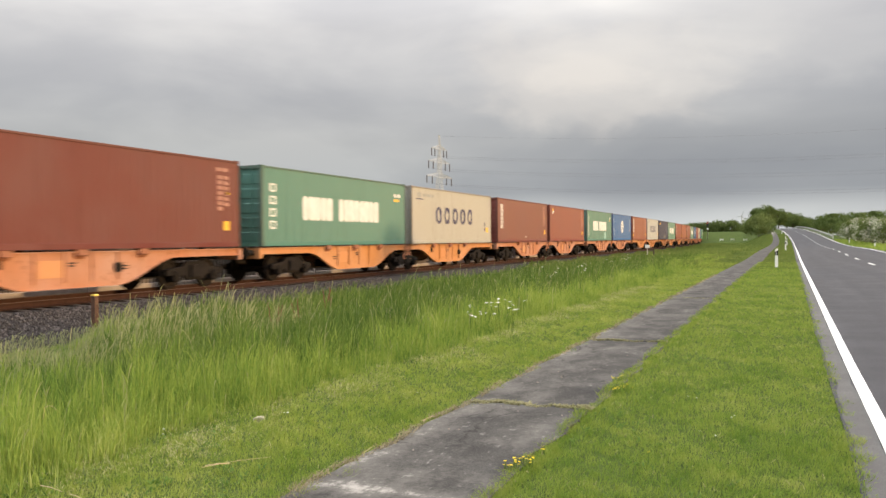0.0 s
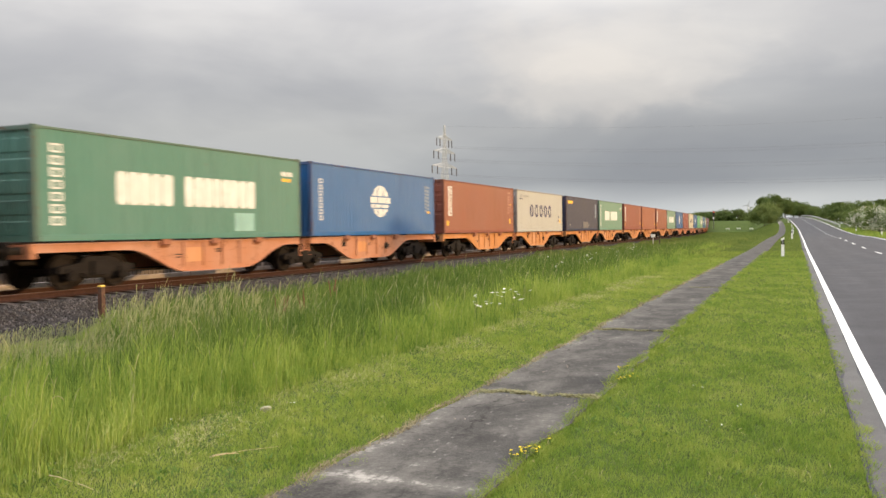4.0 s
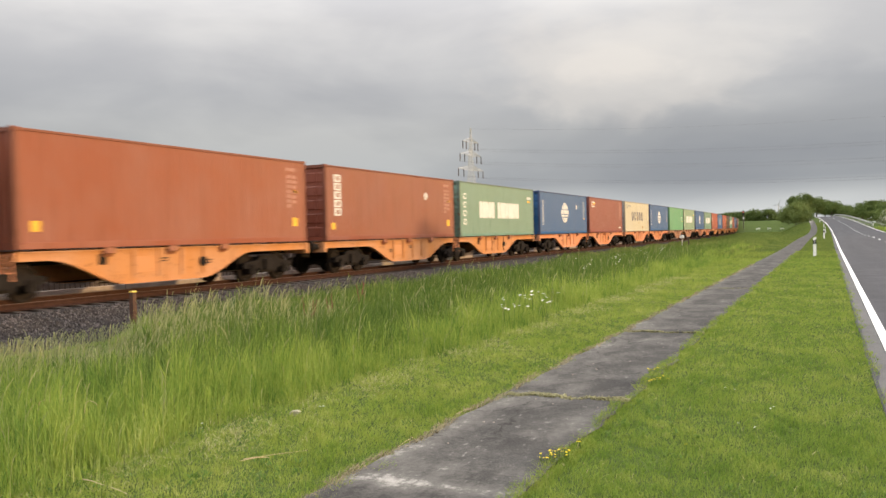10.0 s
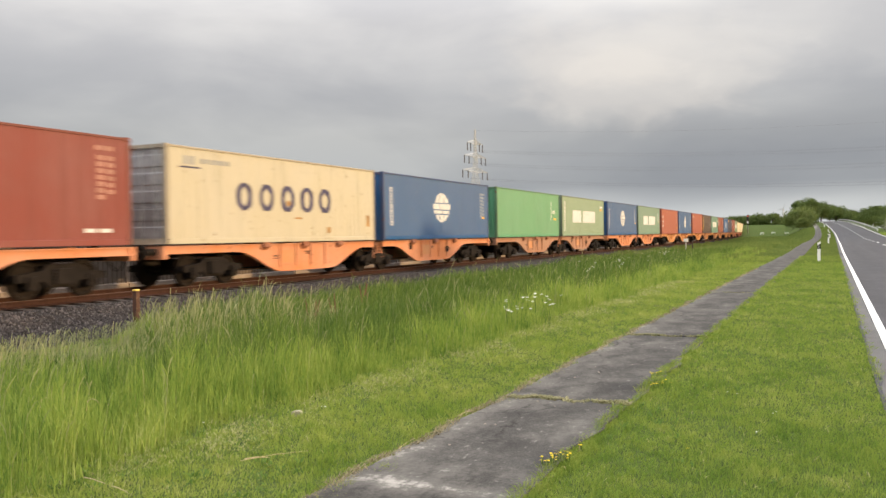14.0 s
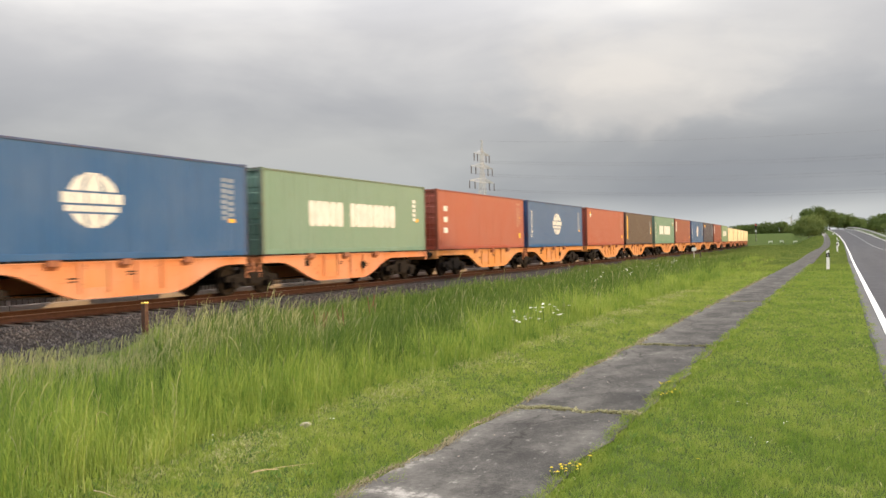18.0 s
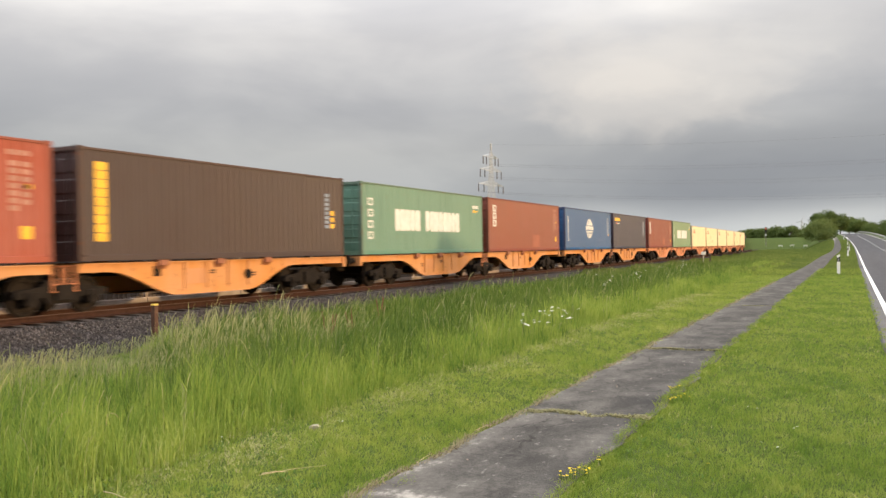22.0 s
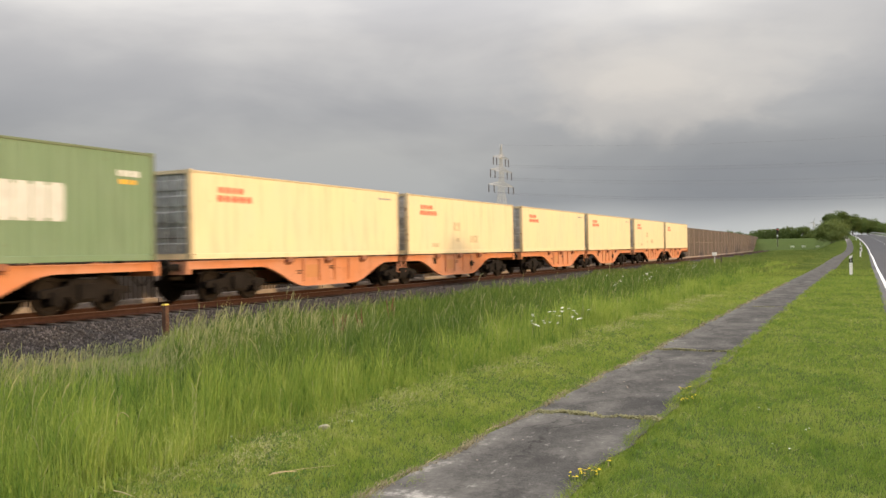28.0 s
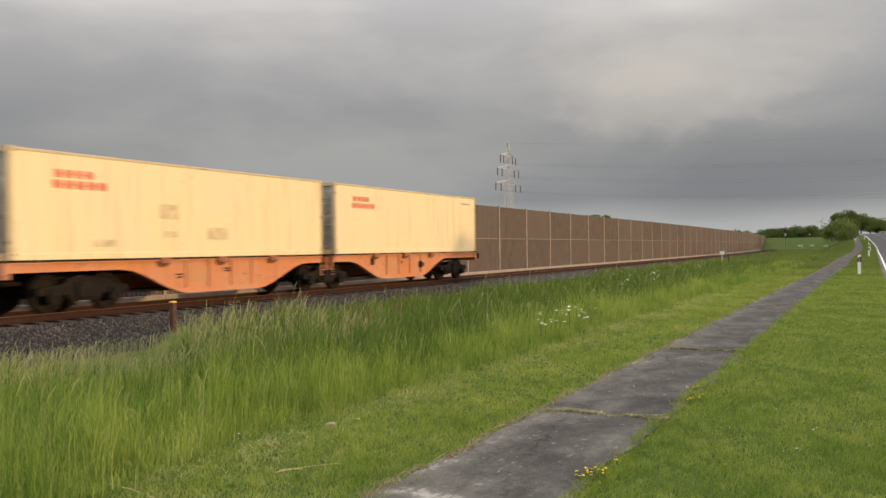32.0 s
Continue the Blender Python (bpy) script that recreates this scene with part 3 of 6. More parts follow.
def build_roads():
    road = thing("road", "grey asphalt country road climbing to a bridge", "road", kind="structure", shape=band(0.46, 8.75, -40, 430, 2.0, 0.0, 0.25, 0.03, 3.0), material=M_ROAD)
    part("edge_strip", band(0.50, 0.70, -40, 150, 0.5, 0.004, 0.1, 0.05, 5.0), M_ROADEDGE, road, "paler worn asphalt edge strip")
    part("edge_line", band(0.705, 0.83, -40, 430, 2.0, 0.008, 0.02), M_LINE, road, "white painted edge line")
    part("edge_line", band(8.25, 8.40, -40, 430, 2.0, 0.008, 0.02), M_LINE, road, "white painted edge line")
    y = -30.0 + 0.9
    while y < 400:
        part("dash", band(4.54, 4.66, y, y + 4.0, 2.0, 0.008, 0.02), M_LINE, road)
        y += 12.0
    path = thing("cycle_path", "weathered dark asphalt cycle path with cracked joints", "path", kind="structure")
    joints = [-30.0, -6.0, 8.09, 13.7, 24.0, 38.0, 54.0, 75.0, 110.0, 160.0, 220.0, 290.0, 360.0]
    for i in range(len(joints) - 1):
        part("slab", band(-2.99, -1.72 - (0.03 if i % 2 else 0), joints[i] + 0.012, joints[i + 1] - 0.012, 0.25, 0.012 + 0.004 * (i % 2), 0.12, 0.11, 1.0), M_PATH, path)


build_ground()
build_roads()


# ---------------------------------------------------------------- railway
def rail_profile(head):
    if head:
        return [(-0.034, 0), (0.034, 0), (0.036, -0.008), (-0.036, -0.008)]
    return [(-0.036, -0.008), (0.036, -0.008), (0.036, -0.045), (0.01, -0.055), (0.01, -0.135), (0.075, -0.155), (0.075, -0.17), (-0.075, -0.17), (-0.075, -0.155), (-0.01, -0.135), (-0.01, -0.055), (-0.036, -0.045)]


def along_line(profile, s0, s1, step, z):
    """A profile of (offset, height) drawn along the line."""
    s, m, ss, a = Shape(), len(profile), [], s0
    while a < s1:
        ss.append(a)
        a += 40 if a + 40 <= BENDS[0][0] else step
    ss.append(s1)
    for a in ss:
        for o, h in profile:
            x, y, _ = line_at(a, o)
            s.v.append((x, y, z + h))
    for i in range(len(ss) - 1):
        s.f += [(i * m + j, i * m + (j + 1) % m, (i + 1) * m + (j + 1) % m, (i + 1) * m + j) for j in range(m)]
    s.f += [tuple(range(m))[::-1], tuple(range((len(ss) - 1) * m, len(ss) * m))]
    return s


def build_track():
    track = thing("railway_track", "single railway track with rusty rails on grey ballast", "railway track", kind="structure")
    bed = [(-3.62, -0.24), (-1.75, -0.22), (1.75, -0.22), (3.9, -0.80), (3.9, -1.0), (-3.62, -1.0)]
    part("ballast_bed", along_line(bed, -60, 640, 10, RAIL_Z), M_BALLAST, track, "grey crushed-stone ballast bed")
    for o in (-0.7525, 0.7525):
        rail = part("rail", along_line([(o + a, h) for a, h in rail_profile(False)], -60, 640, 10, RAIL_Z), M_RAIL, track, "rust-brown steel rail")
        part("rail_head", along_line([(o + a, h) for a, h in rail_profile(True)], -60, 640, 10, RAIL_Z), M_RAILTOP, rail, "worn shiny rail head")
    sl = Shape().prism_y([(-1.3, -0.38), (1.3, -0.38), (1.3, -0.2), (0.9, -0.172), (-0.9, -0.172), (-1.3, -0.2)], -0.13, 0.13).mesh("sleeper", M_SLEEPER)
    for i in range(230):
        s = -8 + 0.6 * i
        x, y, u = line_at(s)
        part("sleeper", sl, None, track, at_=Matrix.Translation((x, y, RAIL_Z)) @ Matrix.Rotation(u, 4, "Z"))


def build_wall():
    wall = thing("noise_wall", "brown acoustic panel wall with pale posts and concrete plinth", "noise barrier", kind="structure")
    off, bay = WALL_X - TRACK_X, 5.0
    base, mid, top = 0.17, 2.26, 4.38
    first = 52.1 - 15 * bay
    def panel(h):
        s = Shape()
        ring = []
        # shallow vertical ribs on the track's side
        n = 24
        w = (bay - 0.16) / n
        for i in range(n):
            y0 = -bay / 2 + 0.08 + i * w
            ring += [(y0, 0.05), (y0 + w * 0.15, 0.075), (y0 + w * 0.6, 0.075), (y0 + w * 0.75, 0.05)]
        ring += [(bay / 2 - 0.08, 0.05), (bay / 2 - 0.08, -0.06), (-bay / 2 + 0.08, -0.06)]
        a = len(ring)
        s.v = [(q, y, 0.0) for y, q in ring] + [(q, y, h) for y, q in ring]
        s.f = [(i, (i + 1) % a, a + (i + 1) % a, a + i)[::-1] for i in range(a)] + [tuple(range(a)), tuple(range(2 * a - 1, a - 1, -1))]
        return s.mesh("panel", M_WALL)
    lo, hi = panel(mid - base - 0.03), panel(top - mid - 0.03)
    post = Shape().box(-0.02, 0.10, -0.075, 0.075, 0.0, top + 0.04).mesh("post", M_POST)
    plinth = Shape().prism_y([(-0.1, -0.5), (0.13, -0.5), (0.13, base - 0.02), (0.10, base), (-0.1, base)], -bay / 2 + 0.02, bay / 2 - 0.02).mesh("plinth", M_PLINTH)
    rail_ = Shape().box(-0.05, 0.09, -bay / 2 + 0.08, bay / 2 - 0.08, 0, 0.03).mesh("panel_rail", M_POST)
    for i in range(69):
        s = first + bay * i
        x, y, u = line_at(s + bay / 2, off)
        m = Matrix.Translation((x, y, 0)) @ Matrix.Rotation(u, 4, "Z")
        part("panel", lo, None, wall, at_=m @ Matrix.Translation((0, 0, base)))
        part("panel", hi, None, wall, at_=m @ Matrix.Translation((0, 0, mid)))
        part("panel_rail", rail_, None, wall, at_=m @ Matrix.Translation((0, 0, mid - 0.03)))
        part("plinth", plinth, None, wall, at_=m)
        x, y, u = line_at(s, off)
        part("post", post, None, wall, at_=Matrix.Translation((x, y, 0)) @ Matrix.Rotation(u, 4, "Z"))


build_track()
build_wall()
# ---------------------------------------------------------------- train: containers
C_LEN, C_WID, PITCH_C, DEPTH_C = 12.192, 2.438, 0.28, 0.026


def wave(y):
    """Outline of the corrugated flank: how deep it lies at y."""
    q = (y / PITCH_C) % 1.0
    if q < 0.30:
        return 0.0
    if q < 0.50:
        return (q - 0.30) / 0.20 * DEPTH_C
    if q < 0.80:
        return DEPTH_C
    return (1.0 - q) / 0.20 * DEPTH_C


def wave_breaks(y0, y1):
    ys = {round(y0, 4), round(y1, 4)}
    i = math.floor(y0 / PITCH_C) - 1
    while i * PITCH_C < y1:
        for q in (0.0, 0.30, 0.50, 0.80):
            y = (i + q) * PITCH_C
            if y0 < y < y1:
                ys.add(round(y, 4))
        i += 1
    return sorted(ys)


MESHES = {}


def shared(key, make):
    if key not in MESHES:
        MESHES[key] = make()
    return MESHES[key]


def flank(h, flat=1.0):
    s = Shape()
    ring = [(C_WID / 2 - 0.012 - wave(y) * flat, y) for y in wave_breaks(-C_LEN / 2 + 0.12, C_LEN / 2 - 0.12)]
    ring += [(C_WID / 2 - 0.06, C_LEN / 2 - 0.12), (C_WID / 2 - 0.06, -C_LEN / 2 + 0.12)]
    n = len(ring)
    s.v = [(x, y, 0.16) for x, y in ring] + [(x, y, h - 0.09) for x, y in ring]
    s.f = [(i, (i + 1) % n, n + (i + 1) % n, n + i) for i in range(n)]
    return s.mesh("side_panel", None)


def front_wall(h):
    s = Shape()
    ring, n, w = [], 9, (C_WID - 0.3) / 9
    for i in range(n):
        x = -C_WID / 2 + 0.15 + i * w
        ring += [(x, 0.0), (x + w * 0.35, 0.0), (x + w * 0.5, 0.045), (x + w * 0.85, 0.045)]
    ring += [(C_WID / 2 - 0.15, 0.0), (C_WID / 2 - 0.15, 0.08), (-C_WID / 2 + 0.15, 0.08)]
    n = len(ring)
    y0 = -C_LEN / 2 + 0.03
    s.v = [(x, y0 + y, 0.16) for x, y in ring] + [(x, y0 + y, h - 0.11) for x, y in ring]
    s.f = [(i, (i + 1) % n, n + (i + 1) % n, n + i) for i in range(n)]
    return s.mesh("front_wall", None)


def door_leaf(h):
    """One door leaf with five level ribs; it hangs at the end that faces -y, at x from 0 to half the width."""
    s = Shape()
    y0, x0, x1 = -C_LEN / 2 + 0.05, 0.01, C_WID / 2 - 0.15
    step = (h - 0.30) / 5
    ring = []
    for i in range(5):
        z = 0.17 + i * step
        ring += [(y0, z), (y0, z + step * 0.60), (y0 + 0.02, z + step * 0.66), (y0 + 0.02, z + step * 0.92)]
    ring += [(y0, 0.17 + 5 * step), (y0 + 0.09, 0.17 + 5 * step), (y0 + 0.09, 0.17)]
    s.prism_x(ring, x0, x1)
    return s.mesh("door", None)


def door_rod(h):
    s = Shape().tube((0, 0, 0.12), (0, 0, h - 0.1), 0.02, sides=6)
    for z in (0.25, 0.75, 1.5, h - 0.35):
        s.box(-0.05, 0.05, 0.0, 0.05, z, z + 0.06)
    s.box(-0.02, 0.30, -0.03, -0.01, 1.05, 1.09)
    return s.mesh("lock_rod", M_STEEL)


def roof(h):
    s = Shape()
    x = C_WID / 2 - 0.06
    ring, y = [], -C_LEN / 2 + 0.12
    while y < C_LEN / 2 - 0.3:
        ring += [(y, h - 0.04), (y + 0.09, h - 0.04), (y + 0.12, h - 0.015), (y + 0.21, h - 0.015)]
        y += 0.24
    ring += [(C_LEN / 2 - 0.12, h - 0.04), (C_LEN / 2 - 0.12, h - 0.08), (-C_LEN / 2 + 0.12, h - 0.08)]
    return s.prism_x(ring, -x, x).mesh("roof", None)


FLAT = [1.0]                            # how deep the flank's waves are on the container in hand


def patch_of(y0, y1, z0, z1):
    """A painted patch that follows the flank's corrugation; y from the near end, z from the floor."""
    s = Shape()
    ys = wave_breaks(y0 - C_LEN / 2, y1 - C_LEN / 2)
    for y in ys:
        x = C_WID / 2 - 0.012 - wave(y) * FLAT[0]
        s.v += [(x + 0.006, y, z0), (x + 0.006, y, z1), (x - 0.004, y, z1), (x - 0.004, y, z0)]
    for i in range(len(ys) - 1):
        a = i * 4
        s.f += [(a + j, a + (j + 1) % 4, a + 4 + (j + 1) % 4, a + 4 + j)[::-1] for j in range(4)]
    s.f += [(0, 1, 2, 3), tuple(len(s.v) - 1 - j for j in range(4))]
    return s


def add_patch(s, *args):
    p = patch_of(*args)
    n = len(s.v)
    s.v += p.v
    s.f += [tuple(n + i for i in f) for f in p.f]


def bars(y0, y1, z0, z1, n, gap=0.22):
    """A row of n blocks, one for each letter."""
    w = (y1 - y0) / n
    return [patch_of(y0 + i * w, y0 + (i + 1 - gap) * w, z0, z1) for i in range(n)]


def column(y0, y1, z0, z1, n, gap=0.3):
    w = (z1 - z0) / n
    return [patch_of(y0, y1, z0 + i * w, z0 + (i + 1 - gap) * w) for i in range(n)]


def rings(y0, y1, z0, z1, n):
    """A row of n round bold rings."""
    w, out, steps = (y1 - y0) / n, [], 12
    for i in range(n):
        s, yc, zc, a, b = Shape(), y0 + (i + 0.5) * w, (z0 + z1) / 2, w * 0.335, (z1 - z0) / 2
        for j in range(steps):
            u0, u1 = -1 + 2 * j / steps, -1 + 2 * (j + 1) / steps
            u = (u0 + u1) / 2
            outer = a * (1 - abs(u) ** 2.4) ** (1 / 2.4)
            inner = (a - 0.20) * math.sqrt(max(0.0, 1 - (u / 0.62) ** 2))
            for e, f in (((-outer, -inner), (inner, outer)) if inner > 0.02 else ((-outer, outer),)):
                add_patch(s, yc + e, yc + f, zc + b * u0, zc + b * u1)
        out.append(s)
    return out


def blocks(y0, y1, z0, z1, n, gap=0.06):
    """A row of n heavy blocks with cut corners."""
    w, out, c = (y1 - y0) / n, [], 0.1
    for i in range(n):
        s, a, b = Shape(), y0 + i * w, y0 + (i + 1 - gap) * w
        add_patch(s, a + c * w, b - c * w, z0, z0 + 0.07)
        add_patch(s, a, b, z0 + 0.07, z1 - 0.07)
        add_patch(s, a + c * w, b - c * w, z1 - 0.07, z1)
        out.append(s)
    return out


def glyphs(y0, y1, z0, z1, n, gap=0.34):
    """A column of n open squares."""
    w, out = (z1 - z0) / n, []
    for i in range(n):
        s, a, b = Shape(), z0 + i * w, z0 + (i + 1 - gap) * w
        t = (b - a) * 0.2
        for e, f in ((a, a + t), (b - t, b)):
            add_patch(s, y0, y1, e, f)
        for e, f in ((y0, y0 + (y1 - y0) * 0.27), (y1 - (y1 - y0) * 0.27, y1)):
            add_patch(s, e, f, a + t, b - t)
        out.append(s)
    return out


def globe(yc, zc, r):
    """A disc cut by two upright gaps, with a row of blocks and a thinner row across its middle."""
    s, n = Shape(), 24
    for i in range(n):
        z0, z1 = -r + 2 * r * i / n, -r + 2 * r * (i + 1) / n
        if -0.48 * r < (z0 + z1) / 2 < 0.34 * r:
            continue
        c = 1.2 * math.sqrt(max(0.0, r * r - ((z0 + z1) / 2) ** 2))
        for a, e in ((-1.0, -0.46), (-0.34, 0.34), (0.46, 1.0)):
            add_patch(s, yc + a * c, yc + e * c, zc + z0, zc + z1)
    for z0, z1, wide, m, gap in ((-0.12, 0.26, 1.45, 5, 0.10), (-0.42, -0.20, 1.30, 9, 0.16)):
        w = 2 * wide * r / m
        for i in range(m):
            y = yc - wide * r + i * w
            add_patch(s, y, y + w * (1 - gap), zc + z0 * r, zc + z1 * r)
    return s


# colour, height, doors at the near end, markings
HC, STD = 2.896, 2.591
WORDMARK = [("white", lambda: blocks(2.75, 5.1, 0.98, 1.9, 5)), ("white", lambda: blocks(5.6, 9.3, 0.98, 1.9, 8))]
CS_END = [("white", lambda: bars(10.9, 11.7, 2.2, 2.36, 5)), ("yellow", lambda: bars(11.0, 11.6, 2.0, 2.12, 3))]
RIGHT = [("faded", lambda: bars(11.0, 11.65, 2.48, 2.6, 4)), ("faded", lambda: column(11.05, 11.3, 1.2, 2.4, 7, 0.3)), ("faded", lambda: column(11.38, 11.62, 1.35, 2.4, 6, 0.35)), ("yellow", lambda: patch_of(11.35, 11.65, 0.55, 0.85)), ("yellow", lambda: patch_of(11.4, 11.66, 1.72, 1.82))]
BLUE_END = [("paleblue", lambda: column(10.95, 11.2, 1.1, 2.45, 8, 0.3)), ("paleblue", lambda: column(11.28, 11.55, 1.2, 2.45, 7, 0.35)), ("yellow", lambda: patch_of(11.3, 11.6, 1.02, 1.14))]
LEFT_SQUARE = [("yellow", lambda: patch_of(0.45, 0.72, 0.42, 0.68))]
CORNER_WORD = [("greymark", lambda: bars(0.75, 1.3, 2.35, 2.6, 2)), ("navy", lambda: patch_of(0.6, 1.5, 2.24, 2.29)), ("greymark", lambda: bars(1.5, 2.9, 2.4, 2.55, 7))]
LOGOS = {
    "cs4": WORDMARK + CS_END + [("white", lambda: glyphs(0.5, 0.95, 0.62, 2.42, 4))], "cs7": WORDMARK + CS_END + [("white", lambda: glyphs(0.5, 0.9, 0.40, 2.55, 7, 0.26))],
    "cs7patch": WORDMARK + CS_END + [("white", lambda: glyphs(0.5, 0.9, 0.40, 2.55, 7, 0.26)), ("mint", lambda: patch_of(8.1, 9.2, 0.22, 0.82))], "cs0": WORDMARK + [("white", lambda: column(11.0, 11.25, 1.3, 2.3, 5)), ("yellow", lambda: patch_of(11.3, 11.55, 1.25, 1.4))],
    "plainred": RIGHT, "lowsquares": RIGHT + LEFT_SQUARE,
    "rings": [("navy", lambda: rings(2.98, 9.0, 1.05, 1.93, 5)), ("navy", lambda: column(10.9, 11.1, 0.7, 1.3, 2)), ("yellow", lambda: patch_of(11.3, 11.65, 0.62, 0.92))] + CORNER_WORD,
    "ringstain": [("navy", lambda: rings(2.98, 9.0, 1.05, 1.93, 5)), ("rust", lambda: patch_of(8.55, 8.8, 0.30, 0.52)), ("rust", lambda: patch_of(5.95, 6.15, 1.25, 1.42)), ("rust", lambda: patch_of(6.4, 6.9, 0.80, 0.86)), ("rust", lambda: patch_of(11.5, 11.75, 0.55, 1.0))] + CORNER_WORD,
    "globe": BLUE_END + [("white", lambda: globe(6.0, 1.50, 0.70)), ("white", lambda: glyphs(0.6, 0.88, 0.62, 2.32, 7, 0.26))],
    "globe2": BLUE_END + [("white", lambda: globe(6.0, 1.50, 0.70)), ("white", lambda: glyphs(0.6, 0.88, 0.62, 2.32, 7, 0.26)), ("white", lambda: globe(9.2, 1.95, 0.16)), ("mint", lambda: patch_of(9.75, 9.95, 1.9, 2.08))],
    "vertical": RIGHT + [("white", lambda: glyphs(0.72, 1.14, 0.92, 2.52, 6, 0.2)), ("white", lambda: patch_of(6.3, 6.55, 0.34, 0.40))],
    "bold": RIGHT + LEFT_SQUARE + [("white", lambda: glyphs(0.68, 1.16, 0.95, 2.58, 5, 0.12))],
    "boldspot": RIGHT + LEFT_SQUARE + [("white", lambda: glyphs(0.68, 1.16, 0.95, 2.58, 5, 0.12)), ("white", lambda: globe(8.9, 1.95, 0.17))],
    "three": RIGHT + [("white", lambda: glyphs(0.72, 1.14, 1.35, 2.55, 3, 0.12)), ("faint", lambda: patch_of(7.0, 8.3, 0.22, 0.95))],
    "badge": RIGHT + [("white", lambda: patch_of(0.85, 1.5, 2.32, 2.42)), ("yellow", lambda: patch_of(0.9, 1.3, 2.43, 2.58)), ("navy", lambda: patch_of(1.32, 1.5, 2.43, 2.58)), ("white", lambda: patch_of(0.85, 1.15, 2.18, 2.31))],
    "label": RIGHT[:3] + [("white", lambda: patch_of(0.8, 1.9, 2.08, 2.16)), ("white", lambda: patch_of(0.8, 1.9, 2.44, 2.52)), ("white", lambda: patch_of(0.8, 1.0, 2.16, 2.44)), ("faded", lambda: patch_of(1.0, 1.85, 2.16, 2.30)), ("yellow", lambda: patch_of(1.3, 1.9, 2.30, 2.44)), ("white", lambda: bars(10.6, 11.6, 0.34, 0.44, 2))],
    "squares": RIGHT + [("white", lambda: column(0.75, 1.2, 0.80, 2.38, 3, 0.52))],
    "navylogo": BLUE_END[:2] + [("yellow", lambda: blocks(0.6, 2.3, 2.28, 2.52, 6, 0.1)), ("dusk", lambda: patch_of(6.2, 8.2, 0.22, 0.78)), ("white", lambda: patch_of(1.1, 1.45, 0.48, 0.53)), ("white", lambda: patch_of(8.3, 8.6, 0.46, 0.51))],
    "navyswoosh": BLUE_END[:2] + [("yellow", lambda: blocks(0.6, 2.3, 2.28, 2.52, 6, 0.1)), ("redmark", lambda: patch_of(0.9, 1.5, 2.06, 2.13)), ("white", lambda: patch_of(1.5, 2.1, 2.04, 2.10))],
    "yellowcol": [("yellow", lambda: column(0.5, 0.92, 0.5, 2.55, 9, 0.08)), ("paleblue", lambda: column(11.0, 11.25, 1.0, 2.3, 8)), ("yellow", lambda: column(11.35, 11.6, 1.0, 1.7, 3))],
    "lime": [("white", lambda: column(10.3, 10.5, 1.1, 2.4, 7)), ("white", lambda: bars(10.7, 11.3, 1.55, 1.75, 3)), ("yellow", lambda: patch_of(11.0, 11.5, 1.1, 1.22))],
    "cream": [("redmark", lambda: blocks(1.2, 2.4, 1.96, 2.15, 4, 0.08)), ("redmark", lambda: blocks(1.15, 2.8, 1.70, 1.90, 5, 0.06)), ("greymark", lambda: bars(10.6, 11.6, 2.2, 2.27, 5))],
    "creamworn": [("redmark", lambda: blocks(1.2, 2.4, 1.96, 2.15, 4, 0.08)), ("redmark", lambda: blocks(1.15, 2.8, 1.70, 1.90, 5, 0.06)), ("greyed", lambda: patch_of(4.55, 5.25, 1.05, 1.45)), ("greyed", lambda: patch_of(4.75, 5.2, 0.55, 0.72)), ("greyed", lambda: patch_of(6.4, 7.3, 0.5, 0.85)), ("greyed", lambda: patch_of(2.3, 3.0, 0.3, 0.48))],
}
WORDS = {"dull": "dull brick-red", "brick": "dark brick-red", "scarlet": "plain red", "terracotta": "terracotta-brown", "russet": "red-brown", "orange": "orange-red", "rose": "pinkish-red", "vermilion": "bright orange-red", "oxblood": "dark red-brown",
         "seagreen": "sea-green", "green": "mid-green", "pale": "faded green", "sage": "faded sage-green", "lime": "bright green", "olive": "olive-tinged green", "azure": "bright blue", "blue": "deep blue", "navy": "dark navy", "slate": "greyish navy", "beige": "grime-streaked beige", "chalk": "pale grey-beige", "tan": "rust-stained cream", "cream": "cream-white", "brown": "dark brown"}
SAYS = {"cs4": "with large white lettering, four open squares", "cs7": "with large white lettering, seven open squares", "cs7patch": "with white lettering and mint patch", "cs0": "with large white lettering only", "plainred": "with small pinkish and yellow markings", "lowsquares": "with small yellow corner square",
        "rings": "with five large navy rings", "ringstain": "with five navy rings, rust spots", "globe": "with white barred disc emblem", "globe2": "with white barred disc, small white spot", "vertical": "with thin white upright column", "bold": "with bold white upright column", "boldspot": "with bold white column, white spot", "three": "with three white corner squares",
        "badge": "with small corner badge", "label": "with white-framed corner label", "squares": "with three white bars", "navylogo": "with yellow corner blocks, grey patch", "navyswoosh": "with yellow corner blocks, red dash", "yellowcol": "with tall yellow upright column", "lime": "with white column near its end", "cream": "with red two-line emblem", "creamworn": "with red emblem, grey smudges"}
